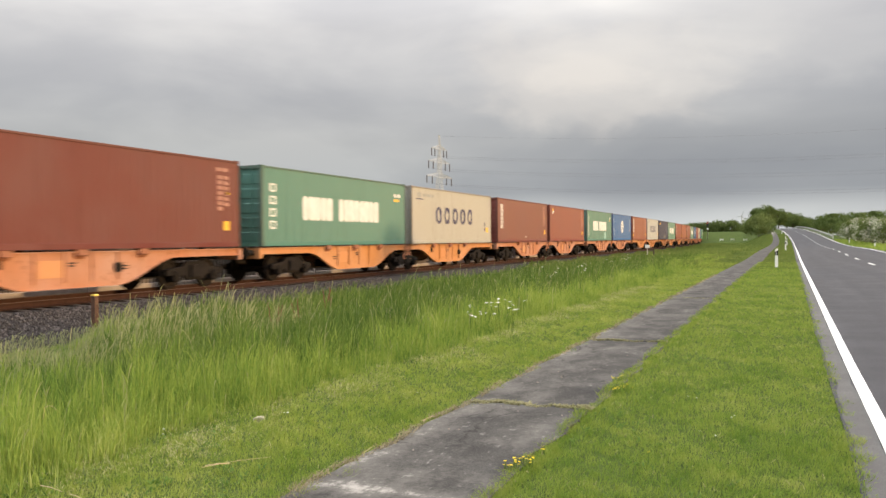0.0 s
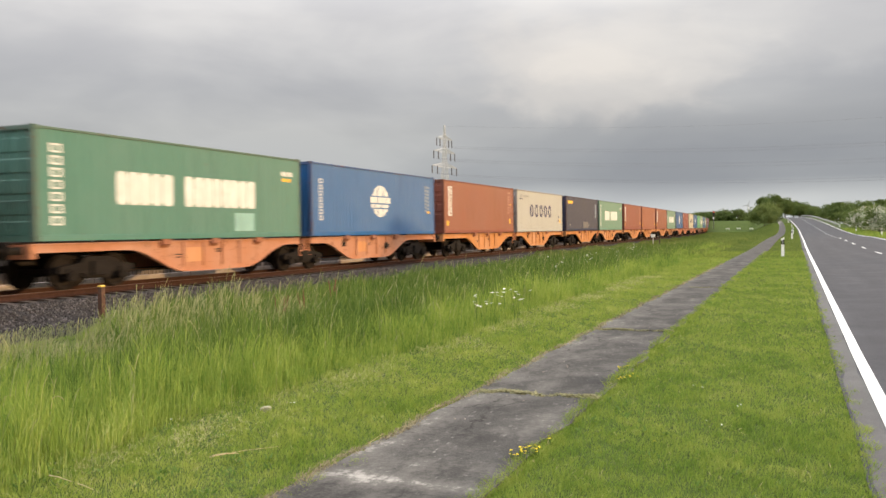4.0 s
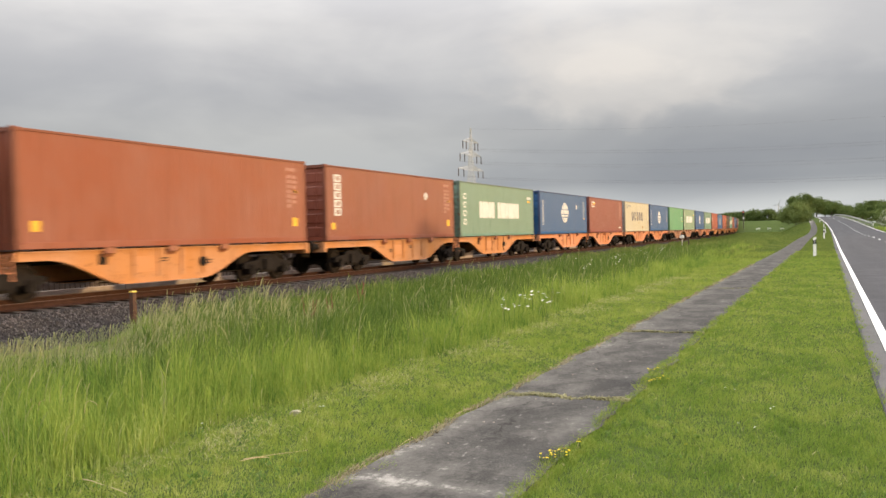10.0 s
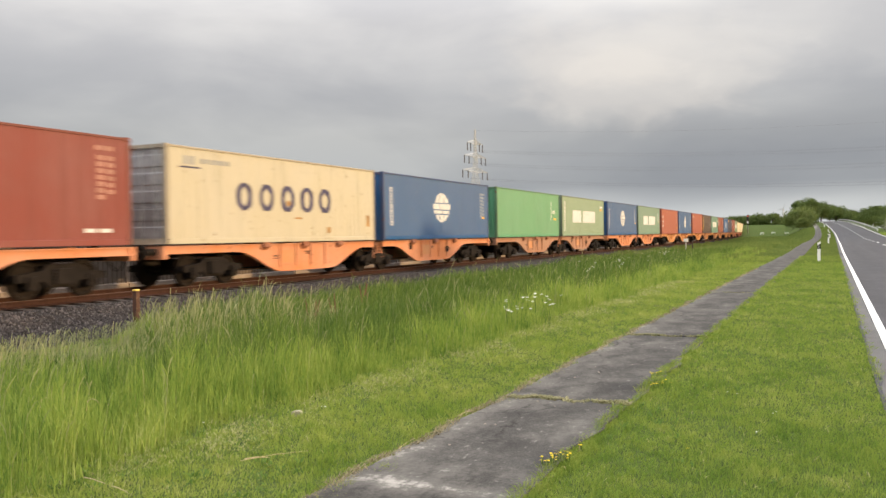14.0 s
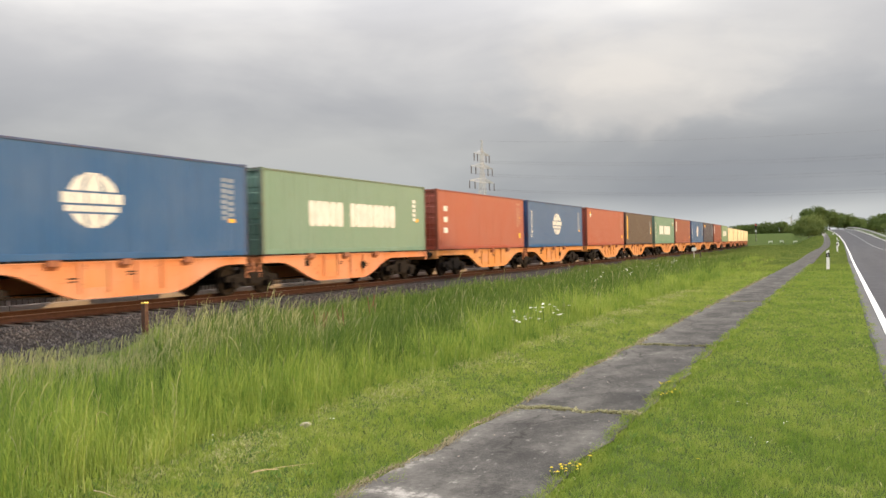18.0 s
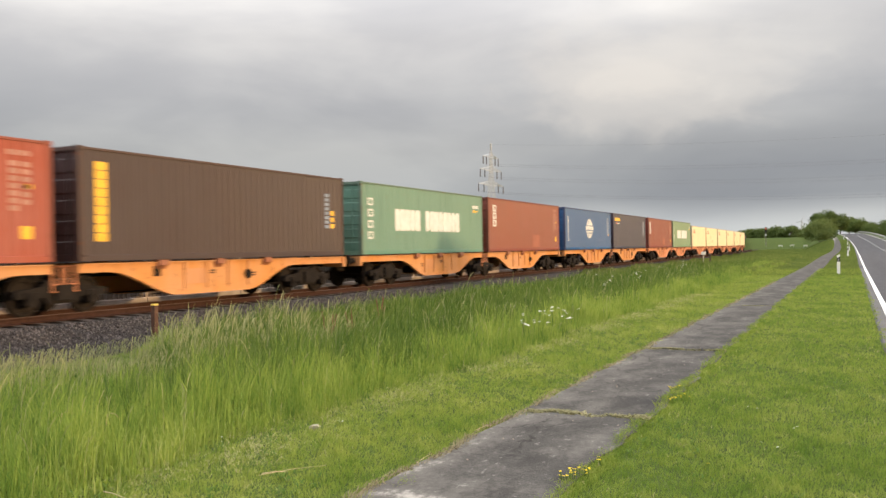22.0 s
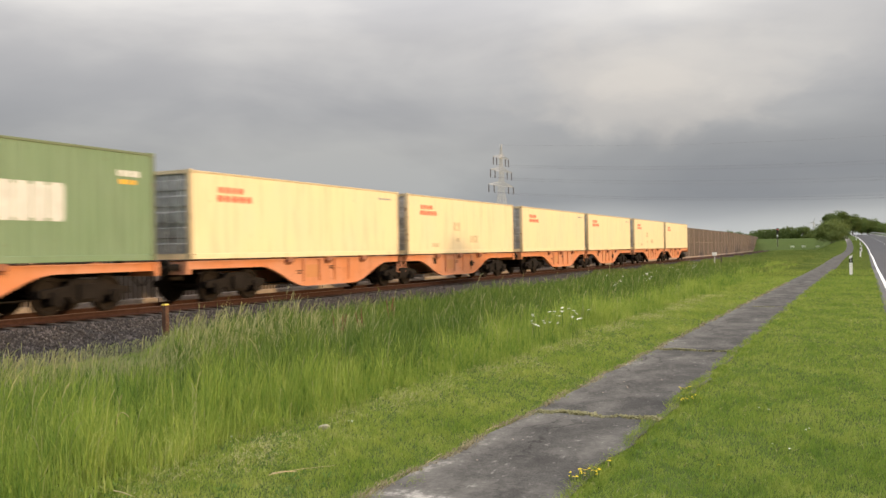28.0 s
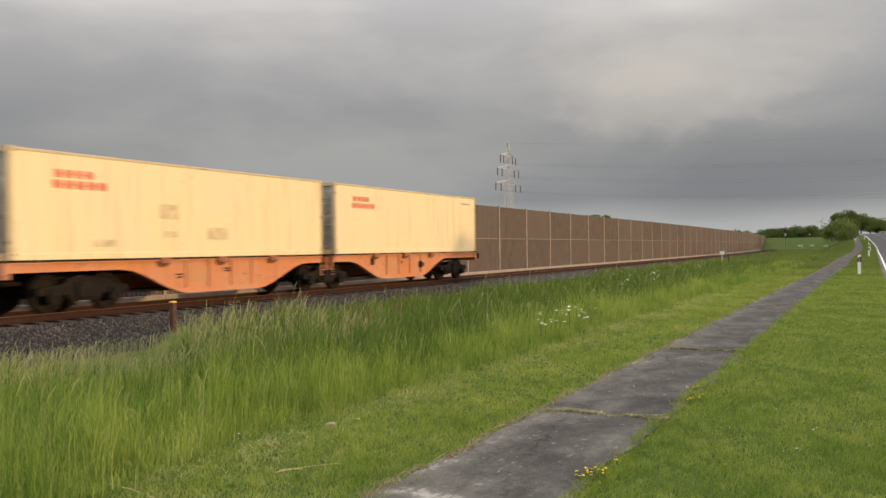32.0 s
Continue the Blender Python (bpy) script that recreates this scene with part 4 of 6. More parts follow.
LOAD = [("dull", "plainred", 0), ("seagreen", "cs4", 1), ("beige", "rings", 0), ("brick", "vertical", 1), ("scarlet", "badge", 0), ("seagreen", "cs7patch", 1), ("azure", "globe", 0), ("terracotta", "bold", 1), ("chalk", "rings", 1), ("navy", "navylogo", 1),
        ("green", "cs7", 1), ("russet", "bold", 1), ("orange", "lowsquares", 0), ("terracotta", "boldspot", 1), ("pale", "cs4", 1), ("blue", "globe2", 1), ("rose", "label", 0), ("tan", "ringstain", 1), ("blue", "globe", 0), ("lime", "lime", 0),
        ("sage", "cs7", 1), ("blue", "globe", 1), ("pale", "cs0", 1), ("vermilion", "squares", 1), ("blue", "globe", 0), ("vermilion", "badge", 0), ("brown", "yellowcol", 1), ("green", "cs4", 1), ("russet", "three", 1), ("blue", "globe", 1),
        ("slate", "navyswoosh", 1), ("oxblood", "three", 1), ("olive", "cs4", 1), ("cream", "cream", 1), ("cream", "creamworn", 1), ("cream", "cream", 1), ("cream", "cream", 1), ("cream", "creamworn", 1), ("cream", "cream", 1)]
MARK_WORDS = {"white": "white painted marking", "navy": "navy painted marking", "yellow": "yellow painted marking", "redmark": "red painted emblem", "greymark": "grey painted marking", "faded": "faded pinkish painted marking", "paleblue": "pale blue painted marking",
              "rust": "rust-brown stain", "mint": "pale mint repair patch", "faint": "slightly paler repainted patch", "dusk": "grey repair patch", "greyed": "faint grey-beige smudge"}


def build_container(colour, logo, doors):
    h = STD if colour == "cream" else HC
    m, worn = M_BOX[colour], M_EDGE[colour]
    c = thing("shipping_container", f"{WORDS[colour]} container {SAYS[logo]}, on wagon", "container", group="containers on the train")
    fl = shared(("flank", h), lambda: flank(h, 0.05 if colour == "cream" else 1.0))
    part("side_panel", fl, m, c)
    part("side_panel", fl, m, c, at_=pose(0, 0, 0, 0, 0, 180))
    part("roof", shared(("roof", h), lambda: roof(h)), m, c)
    part("floor_frame", shared("floor", lambda: Shape().box(-C_WID / 2 + 0.08, C_WID / 2 - 0.08, -C_LEN / 2 + 0.1, C_LEN / 2 - 0.1, 0.03, 0.15).mesh("floor_frame", None)), m, c)
    brail = shared("brail", lambda: Shape().box(C_WID / 2 - 0.05, C_WID / 2 - 0.002, -C_LEN / 2 + 0.17, C_LEN / 2 - 0.17, 0.0, 0.16, 0.008).mesh("bottom_rail", None))
    trail = shared(("trail", h), lambda: Shape().box(C_WID / 2 - 0.06, C_WID / 2 - 0.004, -C_LEN / 2 + 0.17, C_LEN / 2 - 0.17, h - 0.09, h - 0.02, 0.01).mesh("top_rail", None))
    postm = shared(("cpost", h), lambda: Shape().box(C_WID / 2 - 0.15, C_WID / 2 - 0.004, -C_LEN / 2 + 0.006, -C_LEN / 2 + 0.12, 0.118, h - 0.118).mesh("corner_post", None))
    postr = shared(("cpostr", h), lambda: Shape().box(-C_WID / 2 + 0.004, -C_WID / 2 + 0.15, -C_LEN / 2 + 0.006, -C_LEN / 2 + 0.12, 0.118, h - 0.118).mesh("corner_post", None))
    header = shared(("header", h), lambda: Shape().box(-C_WID / 2 + 0.16, C_WID / 2 - 0.16, -C_LEN / 2 + 0.01, -C_LEN / 2 + 0.11, h - 0.12, h - 0.015, 0.01).mesh("end_header", None))
    sill = shared("csill", lambda: Shape().box(-C_WID / 2 + 0.16, C_WID / 2 - 0.16, -C_LEN / 2 + 0.01, -C_LEN / 2 + 0.11, 0.0, 0.16).mesh("end_sill", None))
    for turn in (0, 180):
        q = pose(0, 0, 0, 0, 0, turn)
        for name, me in (("bottom_rail", brail), ("top_rail", trail), ("corner_post", postm), ("corner_post", postr), ("end_header", header), ("end_sill", sill)):
            part(name, me, m if name in ("bottom_rail", "end_sill") else worn, c, at_=q)
    cast = shared("cast", lambda: Shape().box(-0.081, 0.081, -0.089, 0.089, 0.0, 0.118, 0.012).mesh("corner_casting", None))
    for x in (-1, 1):
        for y in (-1, 1):
            for z in (0.0, h - 0.118):
                part("corner_casting", cast, worn, c, at_=pose(x * (C_WID / 2 - 0.081), y * (C_LEN / 2 - 0.089), z))
    leaf, rod, wall_ = shared(("leaf", h), lambda: door_leaf(h)), shared(("rod", h), lambda: door_rod(h)), shared(("fwall", h), lambda: front_wall(h))
    turn = pose(0, 0, 0, 0, 0, 0 if doors else 180)
    for x in (0, -(C_WID / 2 - 0.14)):
        d = part("door", leaf, M_GREYEND if colour in ("cream", "chalk", "tan") else m, c, at_=turn @ pose(x, 0, 0))
        for o in (0.28, 0.78):
            part("lock_rod", rod, None if colour in ("cream", "beige", "chalk", "tan") else m, d, at_=pose(o, -C_LEN / 2 + 0.02, 0))
    part("front_wall", wall_, m, c, at_=pose(0, 0, 0, 0, 0, 180 if doors else 0))
    FLAT[0] = 0.05 if colour == "cream" else 1.0
    for i, (col, make) in enumerate(LOGOS[logo]):
        def marks(make=make, col=col):
            made = make()
            return [q.mesh("marking", M_MARK[col]) for q in (made if isinstance(made, list) else [made])]
        for me in shared((logo, i), marks):
            part("marking", me, None, c, MARK_WORDS[col])
    return c


# ---------------------------------------------------------------- train: articulated wagons
DECK = FLOOR_Z - RAIL_Z - 0.055         # top of the sills above the rails


def sill_depth(v):
    """Depth of the fish-belly sill v metres from the joint."""
    return 0.22 + 0.72 * smooth(1.3, 3.9, v) * (1 - smooth(6.9, 9.4, v))


def sill_shape():
    s = Shape()
    vs = [0.42, 0.8, 1.2] + [1.3 + 0.2 * i for i in range(14)] + [4.5, 6.0, 6.7] + [6.9 + 0.18 * i for i in range(15)] + [10.5, 12.0, 12.72]
    ring = [(v, DECK) for v in vs] + [(v, DECK - sill_depth(v)) for v in reversed(vs)]
    s.prism_x([(y, z) for y, z in ring], 1.12, 1.14)
    n = len(s.v)
    for v in vs:                      # lower flange
        z = DECK - sill_depth(v)
        s.v += [(1.06, v, z - 0.012), (1.19, v, z - 0.012), (1.19, v, z + 0.012), (1.06, v, z + 0.012)]
    for i in range(len(vs) - 1):
        a = n + i * 4
        s.f += [(a + j, a + (j + 1) % 4, a + 4 + (j + 1) % 4, a + 4 + j) for j in range(4)]
    s.box(1.05, 1.205, 0.42, 12.72, DECK - 0.03, DECK)
    return s.mesh("side_sill", M_ORANGE)


def wheelset_mesh():
    s = Shape()
    s.tube((-1.0, 0, 0), (1.0, 0, 0), 0.08, sides=10)
    for x in (-0.7525, 0.7525):
        g = 1 if x > 0 else -1
        prof = [(x - g * 0.07, 0.485), (x - g * 0.045, 0.49), (x - g * 0.03, 0.462), (x + g * 0.065, 0.457), (x + g * 0.065, 0.39), (x + g * 0.02, 0.36), (x + g * 0.03, 0.16), (x + g * 0.09, 0.13)]
        n, m, sides = len(s.v), len(prof), 24
        for i in range(sides):
            w = 2 * math.pi * i / sides
            s.v += [(px, r * math.cos(w), r * math.sin(w)) for px, r in prof]
        s.f += [(n + i * m + j, n + i * m + j + 1, n + (i + 1) % sides * m + j + 1, n + (i + 1) % sides * m + j) for i in range(sides) for j in range(m - 1)]
        s.f += [tuple(n + i * m for i in range(sides))]
    return s.mesh("wheelset", M_WHEEL)


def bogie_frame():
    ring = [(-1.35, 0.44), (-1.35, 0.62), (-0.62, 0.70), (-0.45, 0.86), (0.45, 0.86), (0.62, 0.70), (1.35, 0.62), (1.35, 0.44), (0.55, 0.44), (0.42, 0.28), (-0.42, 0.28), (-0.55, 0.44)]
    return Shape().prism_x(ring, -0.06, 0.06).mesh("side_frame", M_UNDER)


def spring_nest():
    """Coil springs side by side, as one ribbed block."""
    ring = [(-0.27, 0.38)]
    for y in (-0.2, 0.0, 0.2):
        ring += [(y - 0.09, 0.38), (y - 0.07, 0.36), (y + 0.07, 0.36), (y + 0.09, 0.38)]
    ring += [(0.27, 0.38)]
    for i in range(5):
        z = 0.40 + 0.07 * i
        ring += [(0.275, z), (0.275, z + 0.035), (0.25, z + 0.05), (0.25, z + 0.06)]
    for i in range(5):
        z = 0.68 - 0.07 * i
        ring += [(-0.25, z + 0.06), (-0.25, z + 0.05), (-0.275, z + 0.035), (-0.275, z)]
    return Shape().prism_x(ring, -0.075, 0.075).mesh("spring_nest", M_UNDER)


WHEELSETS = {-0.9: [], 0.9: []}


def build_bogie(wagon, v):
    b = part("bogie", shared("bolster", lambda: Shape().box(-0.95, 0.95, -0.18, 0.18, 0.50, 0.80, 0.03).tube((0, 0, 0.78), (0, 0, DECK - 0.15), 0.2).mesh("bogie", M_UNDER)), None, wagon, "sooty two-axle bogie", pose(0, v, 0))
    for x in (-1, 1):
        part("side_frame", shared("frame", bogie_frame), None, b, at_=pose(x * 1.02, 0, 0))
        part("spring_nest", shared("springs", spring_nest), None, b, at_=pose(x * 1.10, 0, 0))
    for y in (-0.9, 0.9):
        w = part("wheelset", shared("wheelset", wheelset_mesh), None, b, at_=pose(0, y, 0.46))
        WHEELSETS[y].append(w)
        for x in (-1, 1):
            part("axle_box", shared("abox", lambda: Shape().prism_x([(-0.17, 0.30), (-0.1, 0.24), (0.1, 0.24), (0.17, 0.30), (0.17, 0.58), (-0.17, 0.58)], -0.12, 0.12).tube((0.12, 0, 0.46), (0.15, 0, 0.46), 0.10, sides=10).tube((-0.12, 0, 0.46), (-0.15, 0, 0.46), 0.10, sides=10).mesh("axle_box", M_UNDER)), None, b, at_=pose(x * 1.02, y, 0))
    return b


WAGON_WORDS = {"wagon_yellow_orange": "yellow-orange", "wagon_red_orange": "faded salmon-orange", "wagon_rusted_orange": "rusted brown-orange", "wagon_salmon_less_sun": "worn salmon-orange, dimmed for weak sun,", "wagon_yellow_orange_less_sun": "worn yellow-orange, dimmed for weak sun,"}


def build_wagon(colour):
    wagon = thing("container_wagon", WAGON_WORDS[colour.name] + " articulated container flat wagon with dark bogies", "freight wagon", group="wagons of the train")
    rib = shared("rib", lambda: Shape().prism_y([(1.145, DECK - 0.80), (1.18, DECK - 0.80), (1.195, DECK - 0.05), (1.195, DECK - 0.02), (1.145, DECK - 0.02)], -0.05, 0.05).mesh("rib", None))
    bracket = shared("bracket", lambda: Shape().prism_y([(1.14, DECK - 0.20), (1.20, DECK - 0.13), (1.28, DECK - 0.10), (1.28, DECK + 0.052), (1.06, DECK + 0.052), (1.06, DECK - 0.05)], -0.17, 0.17).mesh("load_bracket", None))
    sill = shared("sill", sill_shape)
    cross = shared("cross", lambda: Shape().box(-1.12, 1.12, -0.07, 0.07, DECK - 0.22, DECK - 0.06).mesh("cross_beam", None))
    spine = shared("spine", lambda: Shape().box(-0.30, 0.30, 0.35, 12.6, DECK - 0.36, DECK - 0.1, 0.02).mesh("centre_beam", None))
    plate = shared("plate", lambda: Shape().box(1.141, 1.150, -0.42, 0.42, DECK - 0.66, DECK - 0.22).mesh("data_plate", None))
    for turn in (0, 180):
        q = pose(0, 0, 0, 0, 0, turn)
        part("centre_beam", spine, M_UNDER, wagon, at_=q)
        for flip in (1, -1):
            f = q @ Matrix.Diagonal((flip, 1, 1, 1))
            part("side_sill", sill, colour, wagon, at_=f)
            for v in (4.15, 5.1, 6.05, 7.0):
                part("rib", rib, colour, wagon, at_=f @ pose(0, v, 0))
            for v in (3.2, 5.58, 7.9):
                part("load_bracket", bracket, M_BRACKET, wagon, "red-brown worn load bracket", f @ pose(0, v, 0))
            part("data_plate", plate, M_PLATE, wagon, "repainted square patch", f @ pose(0, 6.55 if turn else 4.62, 0))
            if turn == 0:
                part("hatch", shared("hatch", lambda: Shape().box(1.141, 1.149, -0.14, 0.14, DECK - 0.40, DECK - 0.12).mesh("hatch", M_UNDER)), None, wagon, "dark square opening in the sill", f @ pose(0, 3.05, 0))
            for v, z, l in ((5.3, 0.30, 0.34), (5.3, 0.37, 0.26), (7.25, 0.42, 0.30), (7.25, 0.50, 0.22)):
                part("inscription", shared(("ins", l), lambda: Shape().box(1.141, 1.147, -l / 2, l / 2, -0.02, 0.02).mesh("inscription", M_BLACK)), None, wagon, "short dark line of lettering", f @ pose(0, v, DECK - z))
            part("brake_rod", shared("brod", lambda: Shape().tube((0.8, 3.2, 0.34), (0.8, 9.0, 0.40), 0.022, sides=6).mesh("brake_rod", M_UNDER)), None, wagon, at_=f)
            part("buffer", shared("buffer", lambda: Shape().tube((0.875, 12.72, 1.06), (0.875, 13.0, 1.06), 0.11, 0.09, 10).tube((0.875, 13.0, 1.06), (0.875, 13.18, 1.06), 0.07, sides=10).tube((0.875, 13.18, 1.06), (0.875, 13.235, 1.06), 0.22, 0.23, 14).mesh("buffer", M_UNDER)), None, wagon, "round sooty steel buffer", f)
            step = part("step", shared("step", lambda: Shape().box(1.08, 1.12, 0.06, 0.10, 0.55, DECK - 0.02).box(1.08, 1.12, 0.32, 0.36, 0.55, DECK - 0.02).box(1.0, 1.16, 0.06, 0.36, 0.55, 0.58).box(1.0, 1.16, 0.06, 0.36, 0.72, 0.75).mesh("step", M_ORANGE2)), None, wagon, "orange steel foot step at the joint", f)
        for v in (0.9, 3.3, 5.58, 7.9, 10.4, 12.3):
            part("cross_beam", cross, colour, wagon, at_=q @ pose(0, v, 0))
        part("end_beam", shared("endbeam", lambda: Shape().box(-1.2, 1.2, 12.55, 12.72, DECK - 0.38, DECK - 0.02, 0.02).mesh("end_beam", None)), colour, wagon, at_=q)
        part("coupler", shared("hook", lambda: Shape().tube((0, 12.72, 1.04), (0, 13.2, 0.98), 0.05, sides=8).tube((0.09, 12.72, 0.9), (0.09, 13.1, 0.55), 0.025, sides=6).mesh("coupler", M_UNDER)), None, wagon, at_=q)
        build_bogie(wagon, -10.4 if turn else 10.4)
        part("air_tank", shared("tank", lambda: Shape().tube((0.45, 4.6, 0.52), (0.45, 5.9, 0.52), 0.17, sides=12).mesh("air_tank", M_UNDER)), None, wagon, "sooty cylindrical air tank", q)
        part("brake_wheel", shared("bwheel", lambda: Shape().tube((1.17, 6.95, DECK - 0.45), (1.21, 6.95, DECK - 0.45), 0.15, sides=14).tube((1.14, 6.95, DECK - 0.45), (1.17, 6.95, DECK - 0.45), 0.03, sides=8).mesh("brake_wheel", M_UNDER)), None, wagon, "small dark handbrake wheel", q)
    build_bogie(wagon, 0.0)
    return wagon


G_IN, G_OUT = 0.775, 1.331
PAIR = 2 * C_LEN + G_IN + G_OUT
YELLOWER = (1, 4, 5, 6, 7, 12, 13, 14, 15)     # wagons painted a yellower orange
TRAIN = []                              # (thing, metres behind the train's mark, height)
for i, (colour, logo, doors) in enumerate(LOAD):
    s = (i + 1) // 2 * PAIR + (i + 1) % 2 * (C_LEN + G_IN) + C_LEN / 2
    TRAIN.append((build_container(colour, logo, doors), s, FLOOR_Z))
# the first eight wagons take the oranges dimmed for weaker sun
for i in range(20):
    TRAIN.append((build_wagon(M_ORANGE3 if i == 10 else (M_ORANGE_DIM if i < 8 else M_ORANGE) if i in YELLOWER else M_ORANGE2_DIM if i < 8 else M_ORANGE2), i * PAIR + C_LEN + G_IN / 2, RAIL_Z))

MARK = [(0, -1.022), (3, -48.307), (6, -95.338), (9, -142.327), (11, -173.451), (13, -204.121), (17, -266.118), (19, -296.717), (21, -327.136), (23, -357.251), (25, -387.16), (28, -431.733), (32, -490.698)]


def train_at(t):
    """How far the train's mark stands along the line at t seconds: a smooth curve through MARK."""
    i = max(j for j in range(len(MARK) - 1) if MARK[j][0] <= t)
    def slope(j):
        a, b = MARK[max(0, j - 1)], MARK[min(len(MARK) - 1, j + 1)]
        return (b[1] - a[1]) / (b[0] - a[0])
    (t0, s0), (t1, s1) = MARK[i], MARK[i + 1]
    h, w = t1 - t0, (t - t0) / (t1 - t0)
    return ((1 + 2 * w) * (1 - w) ** 2 * s0 + w * (1 - w) ** 2 * h * slope(i) + w * w * (3 - 2 * w) * s1 + w * w * (w - 1) * h * slope(i + 1))


# ---------------------------------------------------------------- trees and bushes
def leaf_cloud(rng, n, rx, ry, rz, zc, size, clumps, lumpy=0.25):
    """Leaf tufts gathered in clumps through an uneven crown."""
    c = rng.normal(size=(clumps, 3))
    c /= np.linalg.norm(c, axis=1)[:, None]
    c *= (rng.uniform(0.25, 1.0, clumps) ** 0.5)[:, None]
    c[:, 2] = np.where(c[:, 2] < -0.75, -c[:, 2], c[:, 2])
    r = rng.uniform(0.5, 1.25, clumps)
    pick = rng.integers(0, clumps, n)
    p = rng.normal(size=(n, 3))
    p /= np.linalg.norm(p, axis=1)[:, None]
    p *= (rng.uniform(0.15, 1.0, n) ** 0.45)[:, None] * (r[pick] * lumpy)[:, None]
    p = (c[pick] * (1 - lumpy * 0.5) + p) * np.array([rx, ry, rz]) + np.array([0, 0, zc])
    a = rng.normal(size=(n, 3))
    a /= np.linalg.norm(a, axis=1)[:, None]
    b = np.cross(a, rng.normal(size=(n, 3)))
    b /= np.linalg.norm(b, axis=1)[:, None] + 1e-9
    s = (size * rng.uniform(0.6, 1.3, n))[:, None]
    v = np.stack([p - a * s * 0.5, p + b * s * 0.32, p + a * s * 0.6, p - b * s * 0.3], 1).reshape(-1, 3)
    i = np.arange(n)[:, None] * 4
    return v, np.concatenate([i + [0, 1, 2], i + [0, 2, 3]], 1).reshape(-1, 3)


def trunk_shape(rng, h, r, spread):
    s = Shape()
    top = Vector((rng.uniform(-0.3, 0.3), rng.uniform(-0.3, 0.3), h * 0.62))
    s.tube((0, 0, -0.4), (0, 0, 0.25), r * 1.5, r, 9).tube((0, 0, 0.25), top, r, r * 0.45, 9)
    for i in range(9):
        w = rng.uniform(0, 6.28)
        k_ = rng.uniform(0.3, 1.0)
        a = top * k_
        b = a + Vector((math.cos(w) * spread * 0.62, math.sin(w) * spread * 0.62, h * rng.uniform(0.10, 0.30)))
        s.tube(a, b, r * 0.36, r * 0.1, 6)
    return s


def make_tree(seed, name, label, h, spread, material, leaves, size, clumps=26, low=0.2, blossom=0):
    rng = np.random.default_rng(seed)
    t = thing(name, label, "tree" if name == "tree" else "bush", group="trees and bushes")
    part("trunk", trunk_shape(rng, h, 0.035 * h if name == "tree" else 0.02 * h, spread), M_BARK, t)
    zc, rz = h * (1 + low) / 2, h * (1 - low) / 2
    v, f = leaf_cloud(rng, leaves, spread, spread, rz * 0.95, zc, size, clumps, 0.42)
    part("crown", triangle_mesh("crown", v, f, material), None, t)
    if blossom:
        v, f = leaf_cloud(rng, blossom, spread * 1.02, spread * 1.02, rz, zc, size * 0.8, clumps, 0.40)
        part("blossom", triangle_mesh("blossom", v, f, M_BLOSSOM), None, t, "creamy white blossom")
    return t


def put(ob, x, y, turn, z=None, scale=1.0):
    """Sets a tree down on the ground; the first call moves it, the next ones copy it."""
    m = pose(x, y, (ground_z(x, y) if z is None else z) - 0.05, 0, 0, turn)
    if "set_down" in PUT.setdefault(ob.name, {}):
        return copy_thing(ob, m)
    PUT[ob.name]["set_down"] = True
    ob.matrix_basis = m
    return ob


PUT = {}
oak = make_tree(11, "tree", "tall dense dark green deciduous tree by the road", 8.8, 4.6, M_LEAF, 9000, 0.42, 40, 0.12)
round_bush = make_tree(12, "bush", "broad rounded willow bush on the embankment", 6.2, 5.0, M_LEAF2, 9000, 0.36, 60, 0.02)
ash = make_tree(13, "tree", "spreading mid-green tree beside the road", 7.4, 4.0, M_LEAF, 6000, 0.36, 30, 0.1)
thorn = make_tree(14, "bush", "hawthorn bush in creamy white blossom", 4.6, 2.9, M_LEAF2, 4500, 0.22, 34, 0.06, 4200)
shrub = make_tree(15, "bush", "low leafy green roadside bush", 3.4, 2.6, M_LEAF2, 3500, 0.24, 24, 0.03)
wood = make_tree(16, "tree", "distant dark green woodland tree", 9.5, 5.5, M_LEAF, 3000, 0.65, 22, 0.05)
for x, y, a in ((-7.0, 340, 0), (-3.0, 400, 70), (-10.5, 376, 200), (0.5, 452, 20), (5.0, 447, 140), (9.5, 441, 250), (14.0, 436, 310)):
    put(oak, x, y, a)
for x, y, a in ((-7.4, 262, 0), (-7.2, 300, 60)):
    put(round_bush, x, y, a)
for x, y, a in ((15.5, 232, 0), (14.4, 205, 80), (17.5, 185, 190), (19.5, 168, 33), (3.0, 436, 60), (8.5, 430, 100), (12.0, 420, 10), (13.2, 300, 77), (21.0, 150, 20), (-37, 125, 5), (-66, 221, 90), (-61, 223, 150), (13.8, 268, 190), (12.5, 340, 30), (15.6, 250, 40), (16.8, 214, 140)):
    put(ash, x, y, a)
for x, y, a in ((12.6, 150, 0), (13.6, 157, 90), (12.4, 176, 200), (14.6, 141, 40), (13.0, 193, 15)):
    put(thorn, x, y, a)
for x, y, a in ((13.0, 165, 0), (12.2, 186, 50), (12.8, 215, 130), (16.5, 146, 220), (12.0, 240, 70), (-6.2, 252, 10)):
    put(shrub, x, y, a)
rng_w = random.Random(5)
for i in range(30):
    put(wood, -17 - 3.4 * i + rng_w.uniform(-1.5, 1.5), 455 + rng_w.uniform(-25, 30) - i * 0.8, rng_w.uniform(0, 360), z=rng_w.uniform(-1.8, 0.9))
put(ash, -68, 180, 5, z=-1.3)
put(ash, -49, 300, 210, z=-1.2)
for x, y, a in ((-24, 425, 40), (-29, 430, 140)):
    put(wood, x, y, a, z=1.3)
